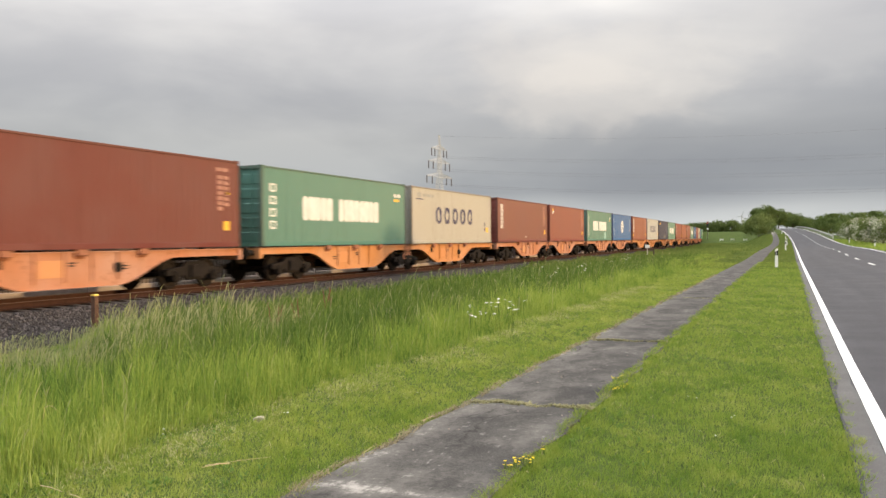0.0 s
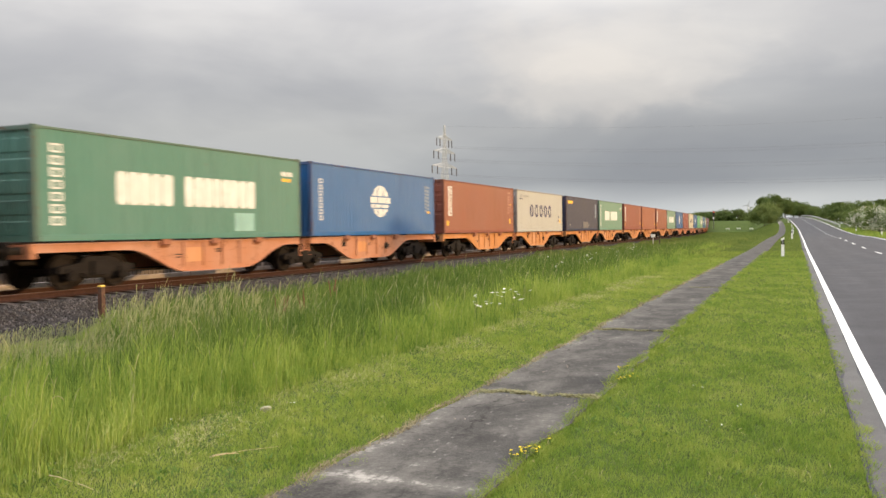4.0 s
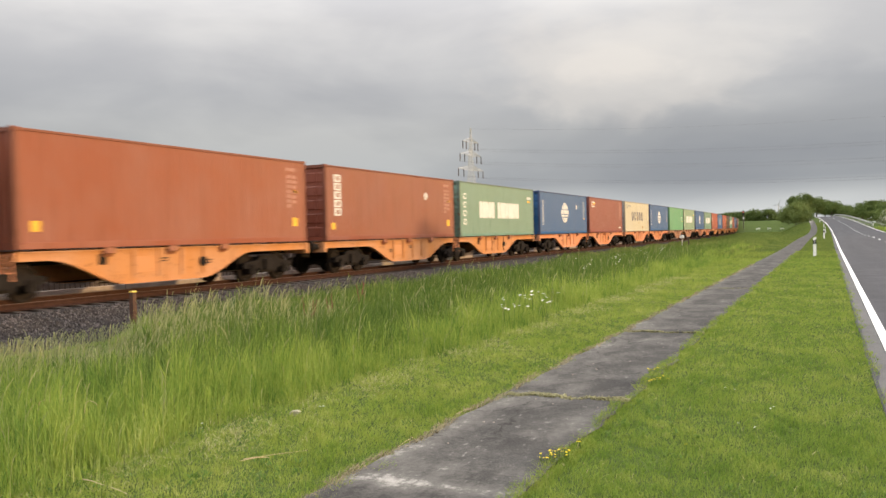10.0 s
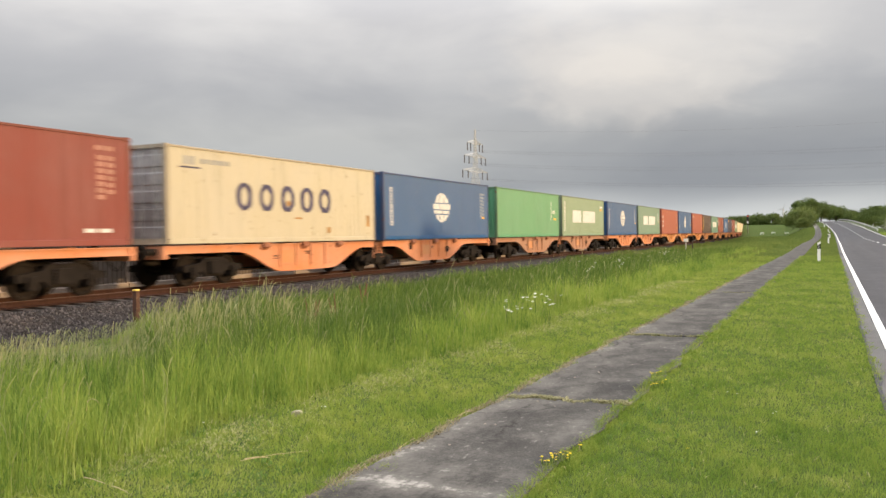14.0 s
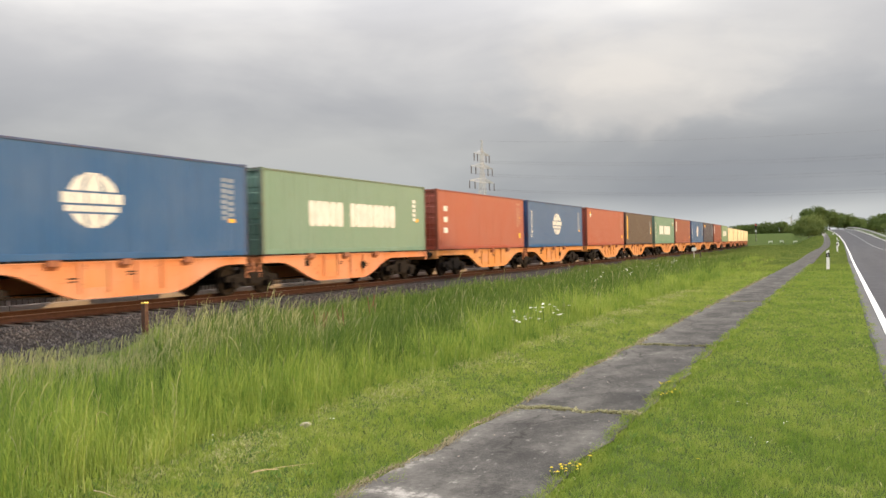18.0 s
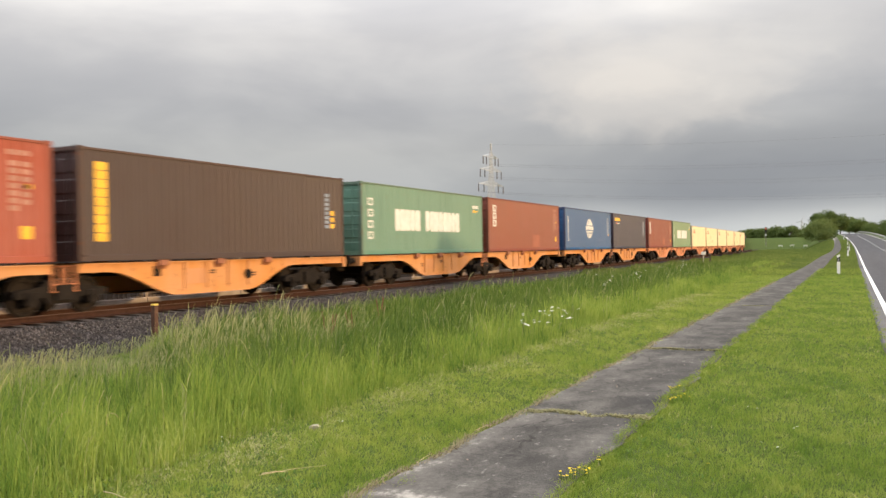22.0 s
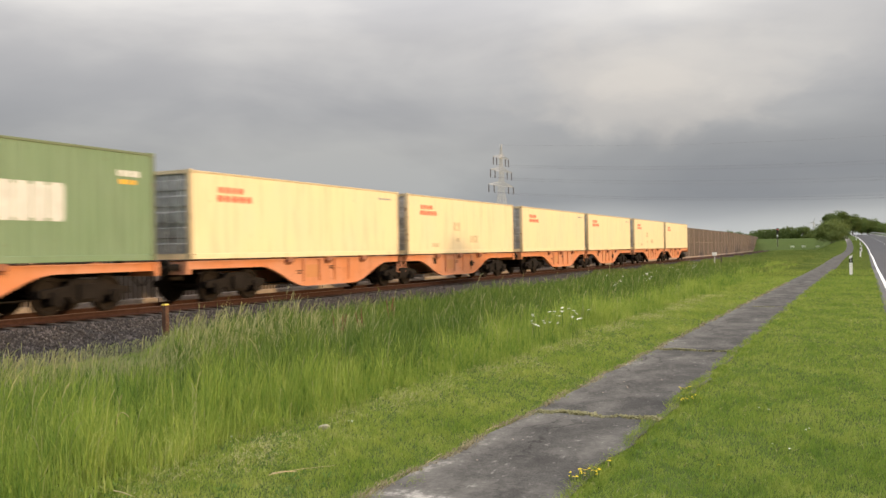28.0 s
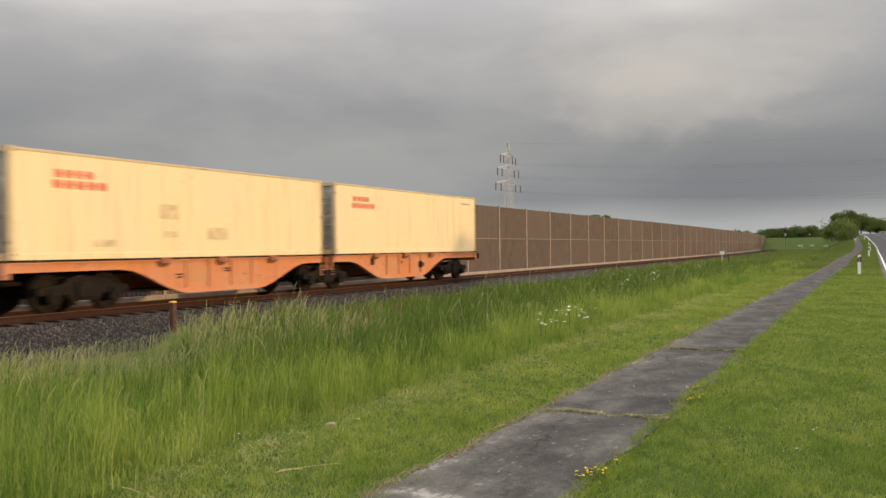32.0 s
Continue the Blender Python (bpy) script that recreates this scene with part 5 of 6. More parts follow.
# the tree across the road whose shade falls on the passing train
birch = make_tree(17, "tree", "sparse light-crowned birch tree beyond the road", 8.8, 3.2, M_LEAF, 1250, 0.34, 26, 0.15)
put(birch, 20.0, 46.3, 0)


# ---------------------------------------------------------------- things by the line and the road
def build_delineator(x, y):
    d = thing("delineator_post", "white plastic roadside marker post with black band", "marker post", pose(x, y, ground_z(x, y) - 0.02, 0, 0, random.Random(int(y)).uniform(-6, 6)), "roadside marker posts")
    ring = [(-0.078, -0.05), (0.078, -0.05), (0.06, 0.035), (0.0, 0.065), (-0.06, 0.035)]
    def slab(z0, z1, z1b, e):
        s, n = Shape(), len(ring)
        s.v = [(a * e, b * e, z0) for a, b in ring] + [(a * e, b * e, z1 + (z1b - z1) * (a + 0.06) / 0.12) for a, b in ring]
        s.f = [(i, (i + 1) % n, n + (i + 1) % n, n + i) for i in range(n)] + [tuple(range(n))[::-1], tuple(range(n, 2 * n))]
        return s
    part("post_body", slab(-0.1, 1.04, 1.10, 1.0), M_WHITE, d)
    part("black_band", slab(0.70, 0.90, 0.97, 1.05), M_BLACK, d, "slanted black band")
    part("reflector", Shape().box(-0.022, 0.022, -0.064, -0.054, 0.74, 0.90), M_STEEL, d, "small pale reflector")


for y in (50.0, 102.0, 155.0, 205.0, 255.0):
    build_delineator(road_x(y) - 0.62 + 0.26 * smooth(50, 100, y), y)
for y in (112.0, 158.0, 206.0, 254.0):
    build_delineator(road_x(y) + 9.35, y)


def build_guardrail():
    g = thing("guardrail", "galvanised steel crash barrier along the climbing road", "guardrail")
    prof = [(0.0, 0.45), (0.04, 0.49), (0.04, 0.55), (0.0, 0.59), (0.04, 0.63), (0.04, 0.69), (0.0, 0.74), (-0.012, 0.74), (0.026, 0.685), (0.026, 0.635), (-0.014, 0.59), (0.026, 0.545), (0.026, 0.495), (-0.012, 0.45)]
    for side, x0 in ((-1, 9.3),):
        y = 208.0
        while y < 372:
            s = Shape()
            for yy in (y, y + 4.02):
                for o, z in prof:
                    s.v.append((road_x(yy) + x0 + side * o, yy, road_z(yy) + z))
            n = len(prof)
            s.f = [(i, (i + 1) % n, n + (i + 1) % n, n + i) for i in range(n)] + [tuple(range(n))[::-1], tuple(range(n, 2 * n))]
            part("beam", s, M_STEEL, g)
            part("rail_post", Shape().box(-0.05, 0.05, -0.03, 0.03, -0.3, 0.72), M_STEEL, g, at_=pose(road_x(y) + x0 - side * 0.07, y, road_z(y)))
            y += 4.0


build_guardrail()

marker = thing("track_marker_post", "rust-brown steel post with yellow cap beside the ballast", "marker post", pose(-14.3, 14.66, -0.62))
part("post_body", Shape().box(-0.055, 0.055, -0.055, 0.055, -0.2, 1.10, 0.012), plain("rusty_post", (0.085, 0.042, 0.027), 0.8, 0.1, 0.25, 7.0), marker)
part("cap", Shape().box(-0.06, 0.06, -0.06, 0.06, 1.101, 1.135, 0.012), plain("yellow_cap", (0.80, 0.60, 0.12), 0.6, 0, 0.05), marker, "pale yellow cap")

cabinet = thing("trackside_marker", "small grey box on a pale post beside the track", "trackside box", pose(-15.0, 100.8, -0.6))
part("post_body", Shape().tube((0, 0, -0.2), (0, 0, 1.2), 0.06, sides=10), M_STEEL, cabinet)
part("box", Shape().box(-0.24, 0.24, -0.14, 0.14, 1.15, 1.52, 0.03), M_WHITE, cabinet, "pale grey box with rounded edges")
stump = thing("trackside_post", "short dark brown post beside the track", "post", pose(-15.0, 106.0, -0.6))
part("post_body", Shape().tube((0, 0, -0.2), (0, 0, 1.2), 0.09, 0.08, 10), M_SLEEPER, stump)
for x, y in ((-18.0, 268.5), (-14.9, 269.0), (-11.3, 269.5)):
    w = thing("white_barrier", "low white-painted barrier board on the grassy dike", "barrier", pose(x, y, ground_z(x, y)), "white barriers on the dike")
    part("board", Shape().box(-0.55, 0.55, -0.03, 0.03, 0.36, 0.60, 0.02), M_WHITE, w)
    for q in (-0.42, 0.42):
        part("barrier_post", Shape().box(q - 0.05, q + 0.05, 0.031, 0.11, -0.3, 0.56), M_WHITE, w)


def glowing(name, colour, strength):
    return surface(name, lambda k: {"Base_Color": (*colour, 1), "Emission_Color": (*colour, 1), "Emission_Strength": strength, "Roughness": 0.3})


signal = thing("railway_signal", "dark mast signal with a lit red lamp", "railway signal", pose(-22.3, 272, -0.1))
part("mast", Shape().tube((0, 0, -0.3), (0, 0, 6.6), 0.09, 0.07, 10), M_SLEEPER, signal)
part("backboard", Shape().box(-0.28, 0.28, -0.03, 0.05, 5.2, 6.8, 0.08), M_BLACK, signal, "black signal board")
part("red_lamp", Shape().tube((0, -0.03, 6.35), (0, -0.09, 6.35), 0.13, sides=14), glowing("signal_red", (1.0, 0.10, 0.05), 0.9), signal, "lit red lamp")
part("white_plate", Shape().box(-0.22, 0.22, -0.115, -0.1, 4.3, 4.75), M_WHITE, signal, "white plate")
part("ladder", Shape().box(-0.2, -0.17, 0.1, 0.13, 0, 5.2).box(0.17, 0.2, 0.1, 0.13, 0, 5.2), M_STEEL, signal)


turbine = thing("wind_turbine", "distant grey three-bladed wind turbine", "wind turbine", pose(-136.5, 2997, 0))
part("tower", Shape().tube((0, 0, -2), (0, 0, 72), 2.0, 1.1, 14), M_STEEL, turbine)
part("nacelle", Shape().box(-1.6, 1.6, -3.0, 5.0, 71.5, 75.0, 0.6), M_STEEL, turbine)
for i in range(3):
    part("blade", Shape().prism_y([(-0.9, 1.0), (0.9, 1.0), (1.2, 5.0), (0.3, 18.0), (-0.3, 18.0), (-0.7, 6.0)], -0.25, 0.25), M_STEEL, turbine, at_=pose(0, -4.0, 73.3, 0, 20 + 120 * i, 0))

# ---------------------------------------------------------------- power line
M_LATTICE = plain("pale_lattice_paint", (0.47, 0.475, 0.48), 0.6, 0.2, 0.05, 0.5)
M_CABLE = plain("cable", (0.13, 0.13, 0.135), 0.6, 0.3, 0.05)
M_INSULATOR = plain("insulator", (0.10, 0.085, 0.08), 0.4, 0, 0.1)


def lattice_bar(s, a, b, w):
    s.tube(a, b, w, sides=4, caps=False)


def build_pylon(px, py, turn):
    p = thing("power_pylon", "pale lattice steel power pylon with three crossarms", "power pylon", pose(px, py, 0, 0, 0, turn), "pylons of the power line")
    def half(z):
        return 4.2 - (4.2 - 1.1) * min(1, z / 32) if z < 32 else 1.1 - 0.9 * (z - 32) / 23
    levels = [0, 7, 13, 18, 22.5, 26.5, 30, 33, 36, 39, 42, 45, 48, 51, 55]
    for i in range(len(levels) - 1):
        z0, z1 = levels[i], levels[i + 1]
        a, b = half(z0), half(z1)
        w = 0.15 if z0 < 30 else 0.11
        for cx, cy in ((1, 1), (1, -1), (-1, 1), (-1, -1)):
            part("leg", Shape().tube((cx * a, cy * a, z0), (cx * b, cy * b, z1), w, sides=4), M_LATTICE, p)
        for k_ in range(4):
            c, d = [(1, 1), (1, -1), (-1, -1), (-1, 1)][k_], [(1, -1), (-1, -1), (-1, 1), (1, 1)][k_]
            part("brace", Shape().tube((c[0] * a, c[1] * a, z0), (d[0] * b, d[1] * b, z1), w * 0.6, sides=4), M_LATTICE, p)
            part("brace", Shape().tube((d[0] * a, d[1] * a, z0), (c[0] * b, c[1] * b, z1), w * 0.6, sides=4), M_LATTICE, p)
    tips = []
    for z, reach in ((33.6, 14.0), (41.0, 12.0), (47.6, 8.6)):
        for side in (-1, 1):
            s = Shape()
            b = half(z)
            tip = (side * reach, 0, z + 0.3)
            for cy in (1, -1):
                lattice_bar(s, (side * b, cy * b, z), tip, 0.11)
                lattice_bar(s, (side * b, cy * b, z + 2.2), tip, 0.09)
                for q in (0.25, 0.5, 0.75):
                    lo = Vector((side * b, cy * b, z)).lerp(Vector(tip), q)
                    hi = Vector((side * b, cy * b, z + 2.2)).lerp(Vector(tip), max(0, q - 0.2))
                    lattice_bar(s, lo, hi, 0.09)
            part("crossarm", s, M_LATTICE, p)
            for q in (1.0, 0.55):
                x = side * (b + (reach - b) * q)
                part("insulator", Shape().tube((x, 0, z + 0.2), (x, 0, z - 3.6), 0.24, sides=6), M_INSULATOR, p, "dark hanging insulator string")
                tips.append((x, z - 3.6))
    return p, tips


pylon_a, TIPS = build_pylon(-163, 400, 86)
pylon_b = copy_thing(pylon_a, pose(230, 372, 0, 0, 0, 94))
for x, z in TIPS + [(0.0, 54.6)]:
    p, q = pylon_a.matrix_basis @ Vector((x, 0, z)), pylon_b.matrix_basis @ Vector((x, 0, z))
    s, n = Shape(), 30
    for i in range(n + 1):
        w = i / n
        c = p.lerp(q, w) - Vector((0, 0, 9.5 * 4 * w * (1 - w)))
        s.v += [tuple(c + Vector(o)) for o in ((0, 0, 0.030), (0, 0.028, -0.02), (0, -0.028, -0.02))]
    s.f = [(i * 3 + j, i * 3 + (j + 1) % 3, i * 3 + 3 + (j + 1) % 3, i * 3 + 3 + j) for i in range(n) for j in range(3)]
    tagged(new("power_cable", s.mesh("power_cable", M_CABLE)), "thin dark sagging power line cable", "power cable", "cables of the power line")


# ---------------------------------------------------------------- grass, flowers, stones
def swale_z(x, y):
    def st(a, b, v):
        w = np.clip((v - a) / (b - a), 0, 1)
        return w * w * (3 - 2 * w)
    return -0.02 - 0.22 * st(-5.5, -10.0, x) * (1 - st(-14.5, -16.5, x)) * (1 - st(150, 190, y)) - 0.50 * st(-11.8, -15.5, x) * (1 - st(150, 200, y))


def blades(rng, x, y, z, h, w, lean, way=None):
    """Tapered bent blades, three triangles each."""
    n = len(x)
    a, b = rng.uniform(0, 6.283, n), rng.normal(0.9, 1.9, n) if way is None else way      # most lean the same way
    dx, dy = np.cos(a) * w * 0.5, np.sin(a) * w * 0.5
    l = lean * h * rng.uniform(0.3, 1.4, n)
    ox, oy = np.cos(b) * l, np.sin(b) * l
    v = np.empty((n, 5, 3))
    v[:, 0] = np.stack([x - dx, y - dy, z], 1)
    v[:, 1] = np.stack([x + dx, y + dy, z], 1)
    v[:, 2] = np.stack([x - dx * 0.8 + ox * 0.35, y - dy * 0.8 + oy * 0.35, z + h * 0.58], 1)
    v[:, 3] = np.stack([x + dx * 0.8 + ox * 0.35, y + dy * 0.8 + oy * 0.35, z + h * 0.58], 1)
    v[:, 4] = np.stack([x + ox, y + oy, z + h * (1 - 0.25 * np.minimum(lean, 3.0))], 1)
    i = np.arange(n)[:, None] * 5
    return v.reshape(-1, 3), np.concatenate([i + [0, 1, 3], i + [0, 3, 2], i + [2, 3, 4]], 1).reshape(-1, 3)


def seed_stalks(rng, x, y, z, h, w):
    """Thin stalks whose feathery heads nod to one side: ribbons of six cross lines."""
    n = len(x)
    a, b = rng.uniform(0, 6.283, n), rng.normal(0.6, 1.3, n)
    nod = rng.uniform(0.05, 0.30, n) * h
    v = np.empty((n, 12, 3))
    for i, (up, out, wide) in enumerate(((0.0, 0.0, 0.8), (0.45, 0.08, 0.7), (0.74, 0.28, 0.7), (0.86, 0.5, 1.7), (0.95, 0.78, 2.0), (0.99, 1.1, 0.4))):
        for j, g in ((0, -0.5), (1, 0.5)):
            v[:, 2 * i + j] = np.stack([x + np.cos(b) * nod * out + np.cos(a) * w * wide * g, y + np.sin(b) * nod * out + np.sin(a) * w * wide * g, z + h * up + (0.3 * w * wide * g if i > 2 else 0.0)], 1)
    k = np.arange(n)[:, None] * 12
    return v.reshape(-1, 3), np.concatenate([np.concatenate([k + [2 * i, 2 * i + 1, 2 * i + 3], k + [2 * i, 2 * i + 3, 2 * i + 2]], 1) for i in range(5)], 1).reshape(-1, 3)


def scatter(rng, x0, x1, y0, y1, near, reach, most):
    """Points that thin out with the distance from the viewpoint."""
    n = int((x1 - x0) * (y1 - y0) * near)
    x, y = rng.uniform(x0, x1, n), rng.uniform(y0, y1, n)
    d = np.hypot(x, y)
    keep = rng.uniform(0, 1, n) < np.minimum(1, (reach / np.maximum(d, 0.1)) ** 1.7)
    # only what lies in the fan that the place shows
    az = np.degrees(np.arctan2(x, y))
    keep &= (az > -62) & (az < 14) & (d > 3.2)
    x, y = x[keep][:most], y[keep][:most]
    return x, y, np.hypot(x, y)


def clumpy(x, y, f, seed):
    """A smooth value from 0 to 1 over the ground."""
    return 0.5 + 0.5 * np.sin(x * f + seed) * np.cos(y * f * 0.8 + 1.7 * seed) * 0.6 + 0.2 * np.sin(x * f * 2.3 + y * f * 1.9 + seed)


def build_grass():
    rng = np.random.default_rng(3)
    # tall meadow grass between the mown strip and the ballast
    x, y, d = scatter(rng, -15.6, -4.4, 2, 75, 1000, 12.5, 620000)
    edge = -4.55 - 0.6 * clumpy(x, y, 0.9, 2.0)
    far_edge = -12.9 - 2.3 * np.clip((y - 15.5) / 5.5, 0, 1) - 0.5 * clumpy(x, y, 0.9, 5)
    keep = (x < edge) & (x > far_edge)
    x, y, d, edge = x[keep], y[keep], d[keep], edge[keep]
    def growth(x, y, edge):
        tuft = clumpy(x, y, 0.55, 0.7) * 0.42 + clumpy(x, y, 1.9, 3.1) * 0.28 + clumpy(x + 0.15 * np.sin(y * 2.7), y, 5.2, 1.1) * 0.30
        return (0.27 + 0.58 * tuft) * np.clip((edge - x) / 1.3 + 0.4, 0.4, 1) * short(x, y)
    def short(x, y):                  # it thins and shortens where the ballast comes near
        az, d = np.degrees(np.arctan2(x, y)), np.hypot(x, y)
        cap = np.clip((1.82 - 0.132 * d * np.cos(np.radians(az + 23))) / 0.55, 0.16, 1.0)
        w = np.clip((-43.3 - az) / 2.6, 0, 1)
        return 1 - w + w * cap
    def is_lush(x, y):
        return (x < -5.5 - 0.8 * clumpy(x, y, 0.5, 1.0)) & (x > np.where(y < 13, -11.0, -15.4)) & (rng.uniform(0, 1, len(x)) < np.clip((y - 5.0) / 4.5, 0.10, 0.94) * np.clip((-5.0 - x) / 1.5, 0.2, 1))
    # a low thin sward, and tufts of blades that spread from one root
    thin = rng.uniform(0, 1, len(x)) < 0.36
    sx, sy, se = x[thin], y[thin], edge[thin]
    root = rng.uniform(0, 1, len(x)) < 0.062
    cx, cy, ce = x[root], y[root], edge[root]
    per = 13
    size = np.repeat(rng.uniform(0.40, 1.12, len(cx)), per)
    way = np.repeat(rng.normal(0.9, 1.2, len(cx)), per)
    spread = 0.055 * size * np.repeat(1 + np.hypot(cx, cy) * 0.03, per)
    ox, oy = rng.normal(0, 1, len(size)) * spread, rng.normal(0, 1, len(size)) * spread
    tx, ty, te = np.repeat(cx, per) + ox, np.repeat(cy, per) + oy, np.repeat(ce, per)
    way = np.where(rng.uniform(0, 1, len(size)) < 0.5, way, np.arctan2(oy, ox))
    th = growth(tx, ty, te) * size * rng.uniform(0.7, 1.15, len(size)) * 1.12
    sh = growth(sx, sy, se) * rng.uniform(0.4, 0.75, len(sx))
    x, y, h = np.concatenate([sx, tx]), np.concatenate([sy, ty]), np.concatenate([sh, th])
    way = np.concatenate([rng.normal(0.9, 1.9, len(sx)), way])
    d = np.hypot(x, y)
    lush = is_lush(x, y)
    for name, pick, mat, label, tall in (("tall_grass", ~lush, M_BLADE_TALL, "tall unmown bright green meadow grass", 1.0), ("lush_grass", lush, M_BLADE_LUSH, "lush dark green grass in the shallow ditch", 1.02)):
        px, py, pd = x[pick], y[pick], d[pick]
        # side leaves on the stalks, bent every way
        leaf = rng.uniform(0, 1, len(px)) < 0.30
        lx, ly = px[leaf] + rng.normal(0, 0.02, leaf.sum()), py[leaf] + rng.normal(0, 0.02, leaf.sum())
        lh = h[pick][leaf]
        side_v, side_f = blades(rng, lx, ly, swale_z(lx, ly) + lh * rng.uniform(0.35, 0.85, len(lx)), lh * rng.uniform(0.15, 0.35, len(lx)), 0.004 + pd[leaf] * 0.00038, 0.8, rng.uniform(0, 6.283, len(lx)))
        v, f = blades(rng, px, py, swale_z(px, py) - 0.03, h[pick] * tall, (0.0030 + pd * 0.00034) * rng.uniform(0.45, 1.5, len(px)), 0.12 + 0.55 * rng.uniform(0, 1, len(px)) ** 3, way[pick])
        # broad bent leaves low among the stalks
        bx, by, bh = px[::9], py[::9], h[pick][::9]
        leaf_v, leaf_f = blades(rng, bx + 0.03, by, swale_z(bx, by), bh * rng.uniform(0.6, 0.95, len(bx)), 0.007 + pd[::9] * 0.0006, 0.25 + 0.5 * rng.uniform(0, 1, len(bx)), rng.uniform(0, 6.283, len(bx)))
        side_v, side_f = np.concatenate([side_v, leaf_v]), np.concatenate([side_f, leaf_f + len(side_v)])
        v, f = np.concatenate([v, side_v]), np.concatenate([f, side_f + len(v)])
        tagged(new(name, triangle_mesh(name, v, f, mat)), label, "grass", kind="stuff")
    # nodding seed heads above it, thickest towards the ballast
    k = rng.uniform(0, 1, len(x)) < np.where((x < -7.4 - 0.8 * clumpy(x, y, 0.9, 0.3)) & (y < 14), 0.12, np.where(x < -11.5, 0.020, 0.009))
    xs, ys, ds = x[k] + 0.05, y[k], d[k]
    hs = np.maximum(h[k] * 1.1, 0.20) + rng.uniform(0.0, 0.17, len(xs))
    v, f = seed_stalks(rng, xs, ys, swale_z(xs, ys), hs, 0.0024 + ds * 0.00020)
    tagged(new("grass_stalks", triangle_mesh("grass_stalks", v, f, M_STRAW)), "pale nodding seed heads of the tall grass", "grass", kind="stuff")
    # mown strips on both sides of the path
    parts_v, parts_f, base = [], [], 0
    for x0, x1, n in ((-6.0, -2.80, 4600), (-1.85, 0.64, 4600)):
        x, y, d = scatter(rng, x0, x1, 2, 60, n, 6.5, 330000)
        if x0 < -3:
            rim = -2.96 + 0.09 * np.sin(y * 2.1) * np.sin(y * 0.7) + 0.05 * np.sin(y * 7.3) + 0.03 * np.sin(y * 17.0) + 0.09 * np.exp(-((y - 5.35) / 0.22) ** 2) + 0.09 * np.exp(-((y - 4.7) / 0.5) ** 2)
            keep = (x < rim) & (x > -5.3 - 0.6 * clumpy(x, y, 0.9, 2.0))
        else:
            keep = (x - 0.0035 * np.maximum(0, y - 12) > -1.86 + 0.05 * np.sin(y * 1.7) + 0.04 * np.sin(y * 6.1)) & (x - 0.0035 * np.maximum(0, y - 12) < 0.55 + 0.035 * np.sin(y * 2.9) + 0.03 * np.sin(y * 11.0) + 0.02 * np.sin(y * 5.3 + 1) + 0.05 * np.exp(-((y - 5.6) / 0.25) ** 2))
        x, y, d = x[keep], y[keep], d[keep]
        h = (0.016 + 0.085 * (0.35 * clumpy(x, y, 1.6, 4.0) + 0.3 * clumpy(x, y, 5.3, 1.3) + 0.35 * clumpy(x + 0.2 * np.sin(y * 3), y, 11.0, 2.2)) ** 1.7) * rng.uniform(0.4, 1.6, len(x)) + 0.0005 * d
        if x0 > -3:                   # longer at the rim, where it hangs over the path
            h += 0.03 * np.exp(-((x - 0.0035 * np.maximum(0, y - 12) + 1.78) / 0.06) ** 2)
        v, f = blades(rng, x, y, swale_z(x, y) - 0.005, h, 0.0024 + d * 0.00042, 0.75)
        if x0 < -3:
            tagged(new("mown_grass", triangle_mesh("mown_grass", v, f, M_BLADE_SHORT)), "short mown green grass beside the path", "grass", kind="stuff")
        else:
            parts_v.append(v), parts_f.append(f)
            base = len(v)
    y = 2.5 + 40 * rng.uniform(0, 1, 24000) ** 1.6
    x = -1.745 + 0.0035 * np.maximum(0, y - 12) + 0.04 * np.sin(y * 2.3) + rng.normal(0, 0.04, len(y))
    v, f = blades(rng, x, y, np.full(len(y), -0.02), rng.uniform(0.035, 0.065, len(y)), 0.003 + y * 0.0005, 0.8)
    parts_v.append(v), parts_f.append(f + base)
    tagged(new("mown_grass", triangle_mesh("mown_grass", np.concatenate(parts_v), np.concatenate(parts_f), M_BLADE_VERGE)), "short deep green grass between path and road", "grass", kind="stuff")
    # broad-leaved weeds, flat rosettes in the mown strips
    cx, cy = scatter(rng, -5.2, 0.5, 3.4, 22, 14, 6.0, 3000)[:2]
    keep = ((cx < -3.1) | (cx > -1.65)) & (clumpy(cx, cy, 1.3, 0.9) > 0.58)
    cx, cy = cx[keep], cy[keep]
    per = 7
    wx, wy = np.repeat(cx, per), np.repeat(cy, per)
    v, f = blades(rng, wx + rng.normal(0, 0.02, len(wx)), wy + rng.normal(0, 0.02, len(wx)), swale_z(wx, wy) + rng.uniform(0.01, 0.05, len(wx)), np.repeat(rng.uniform(0.025, 0.05, len(cx)), per), rng.uniform(0.008, 0.017, len(wx)), 1.5, rng.uniform(0, 6.283, len(wx)))
    tagged(new("broadleaf_weeds", triangle_mesh("broadleaf_weeds", v, f, M_WEED)), "dark green broad-leaved weeds in the mown grass", "weed", kind="stuff")
    # dry cuttings left by the mower, mostly along the tall grass
    y = 3.5 + 26 * rng.uniform(0, 1, 17000) ** 1.5
    x = np.where(rng.uniform(0, 1, len(y)) < 0.7, -4.55 + rng.normal(0, 0.26, len(y)), rng.uniform(-5.0, 0.4, len(y)))
    keep = ((x < -3.02) | (x > -1.68)) & (rng.uniform(0, 1, len(y)) < clumpy(x, y, 2.7, 0.4) ** 1.6 * 1.4)
    x, y = x[keep], y[keep]
    v, f = blades(rng, x, y, swale_z(x, y) + rng.uniform(0.015, 0.05, len(x)), rng.uniform(0.015, 0.05, len(x)), 0.0028 + y * 0.0003, 2.6)
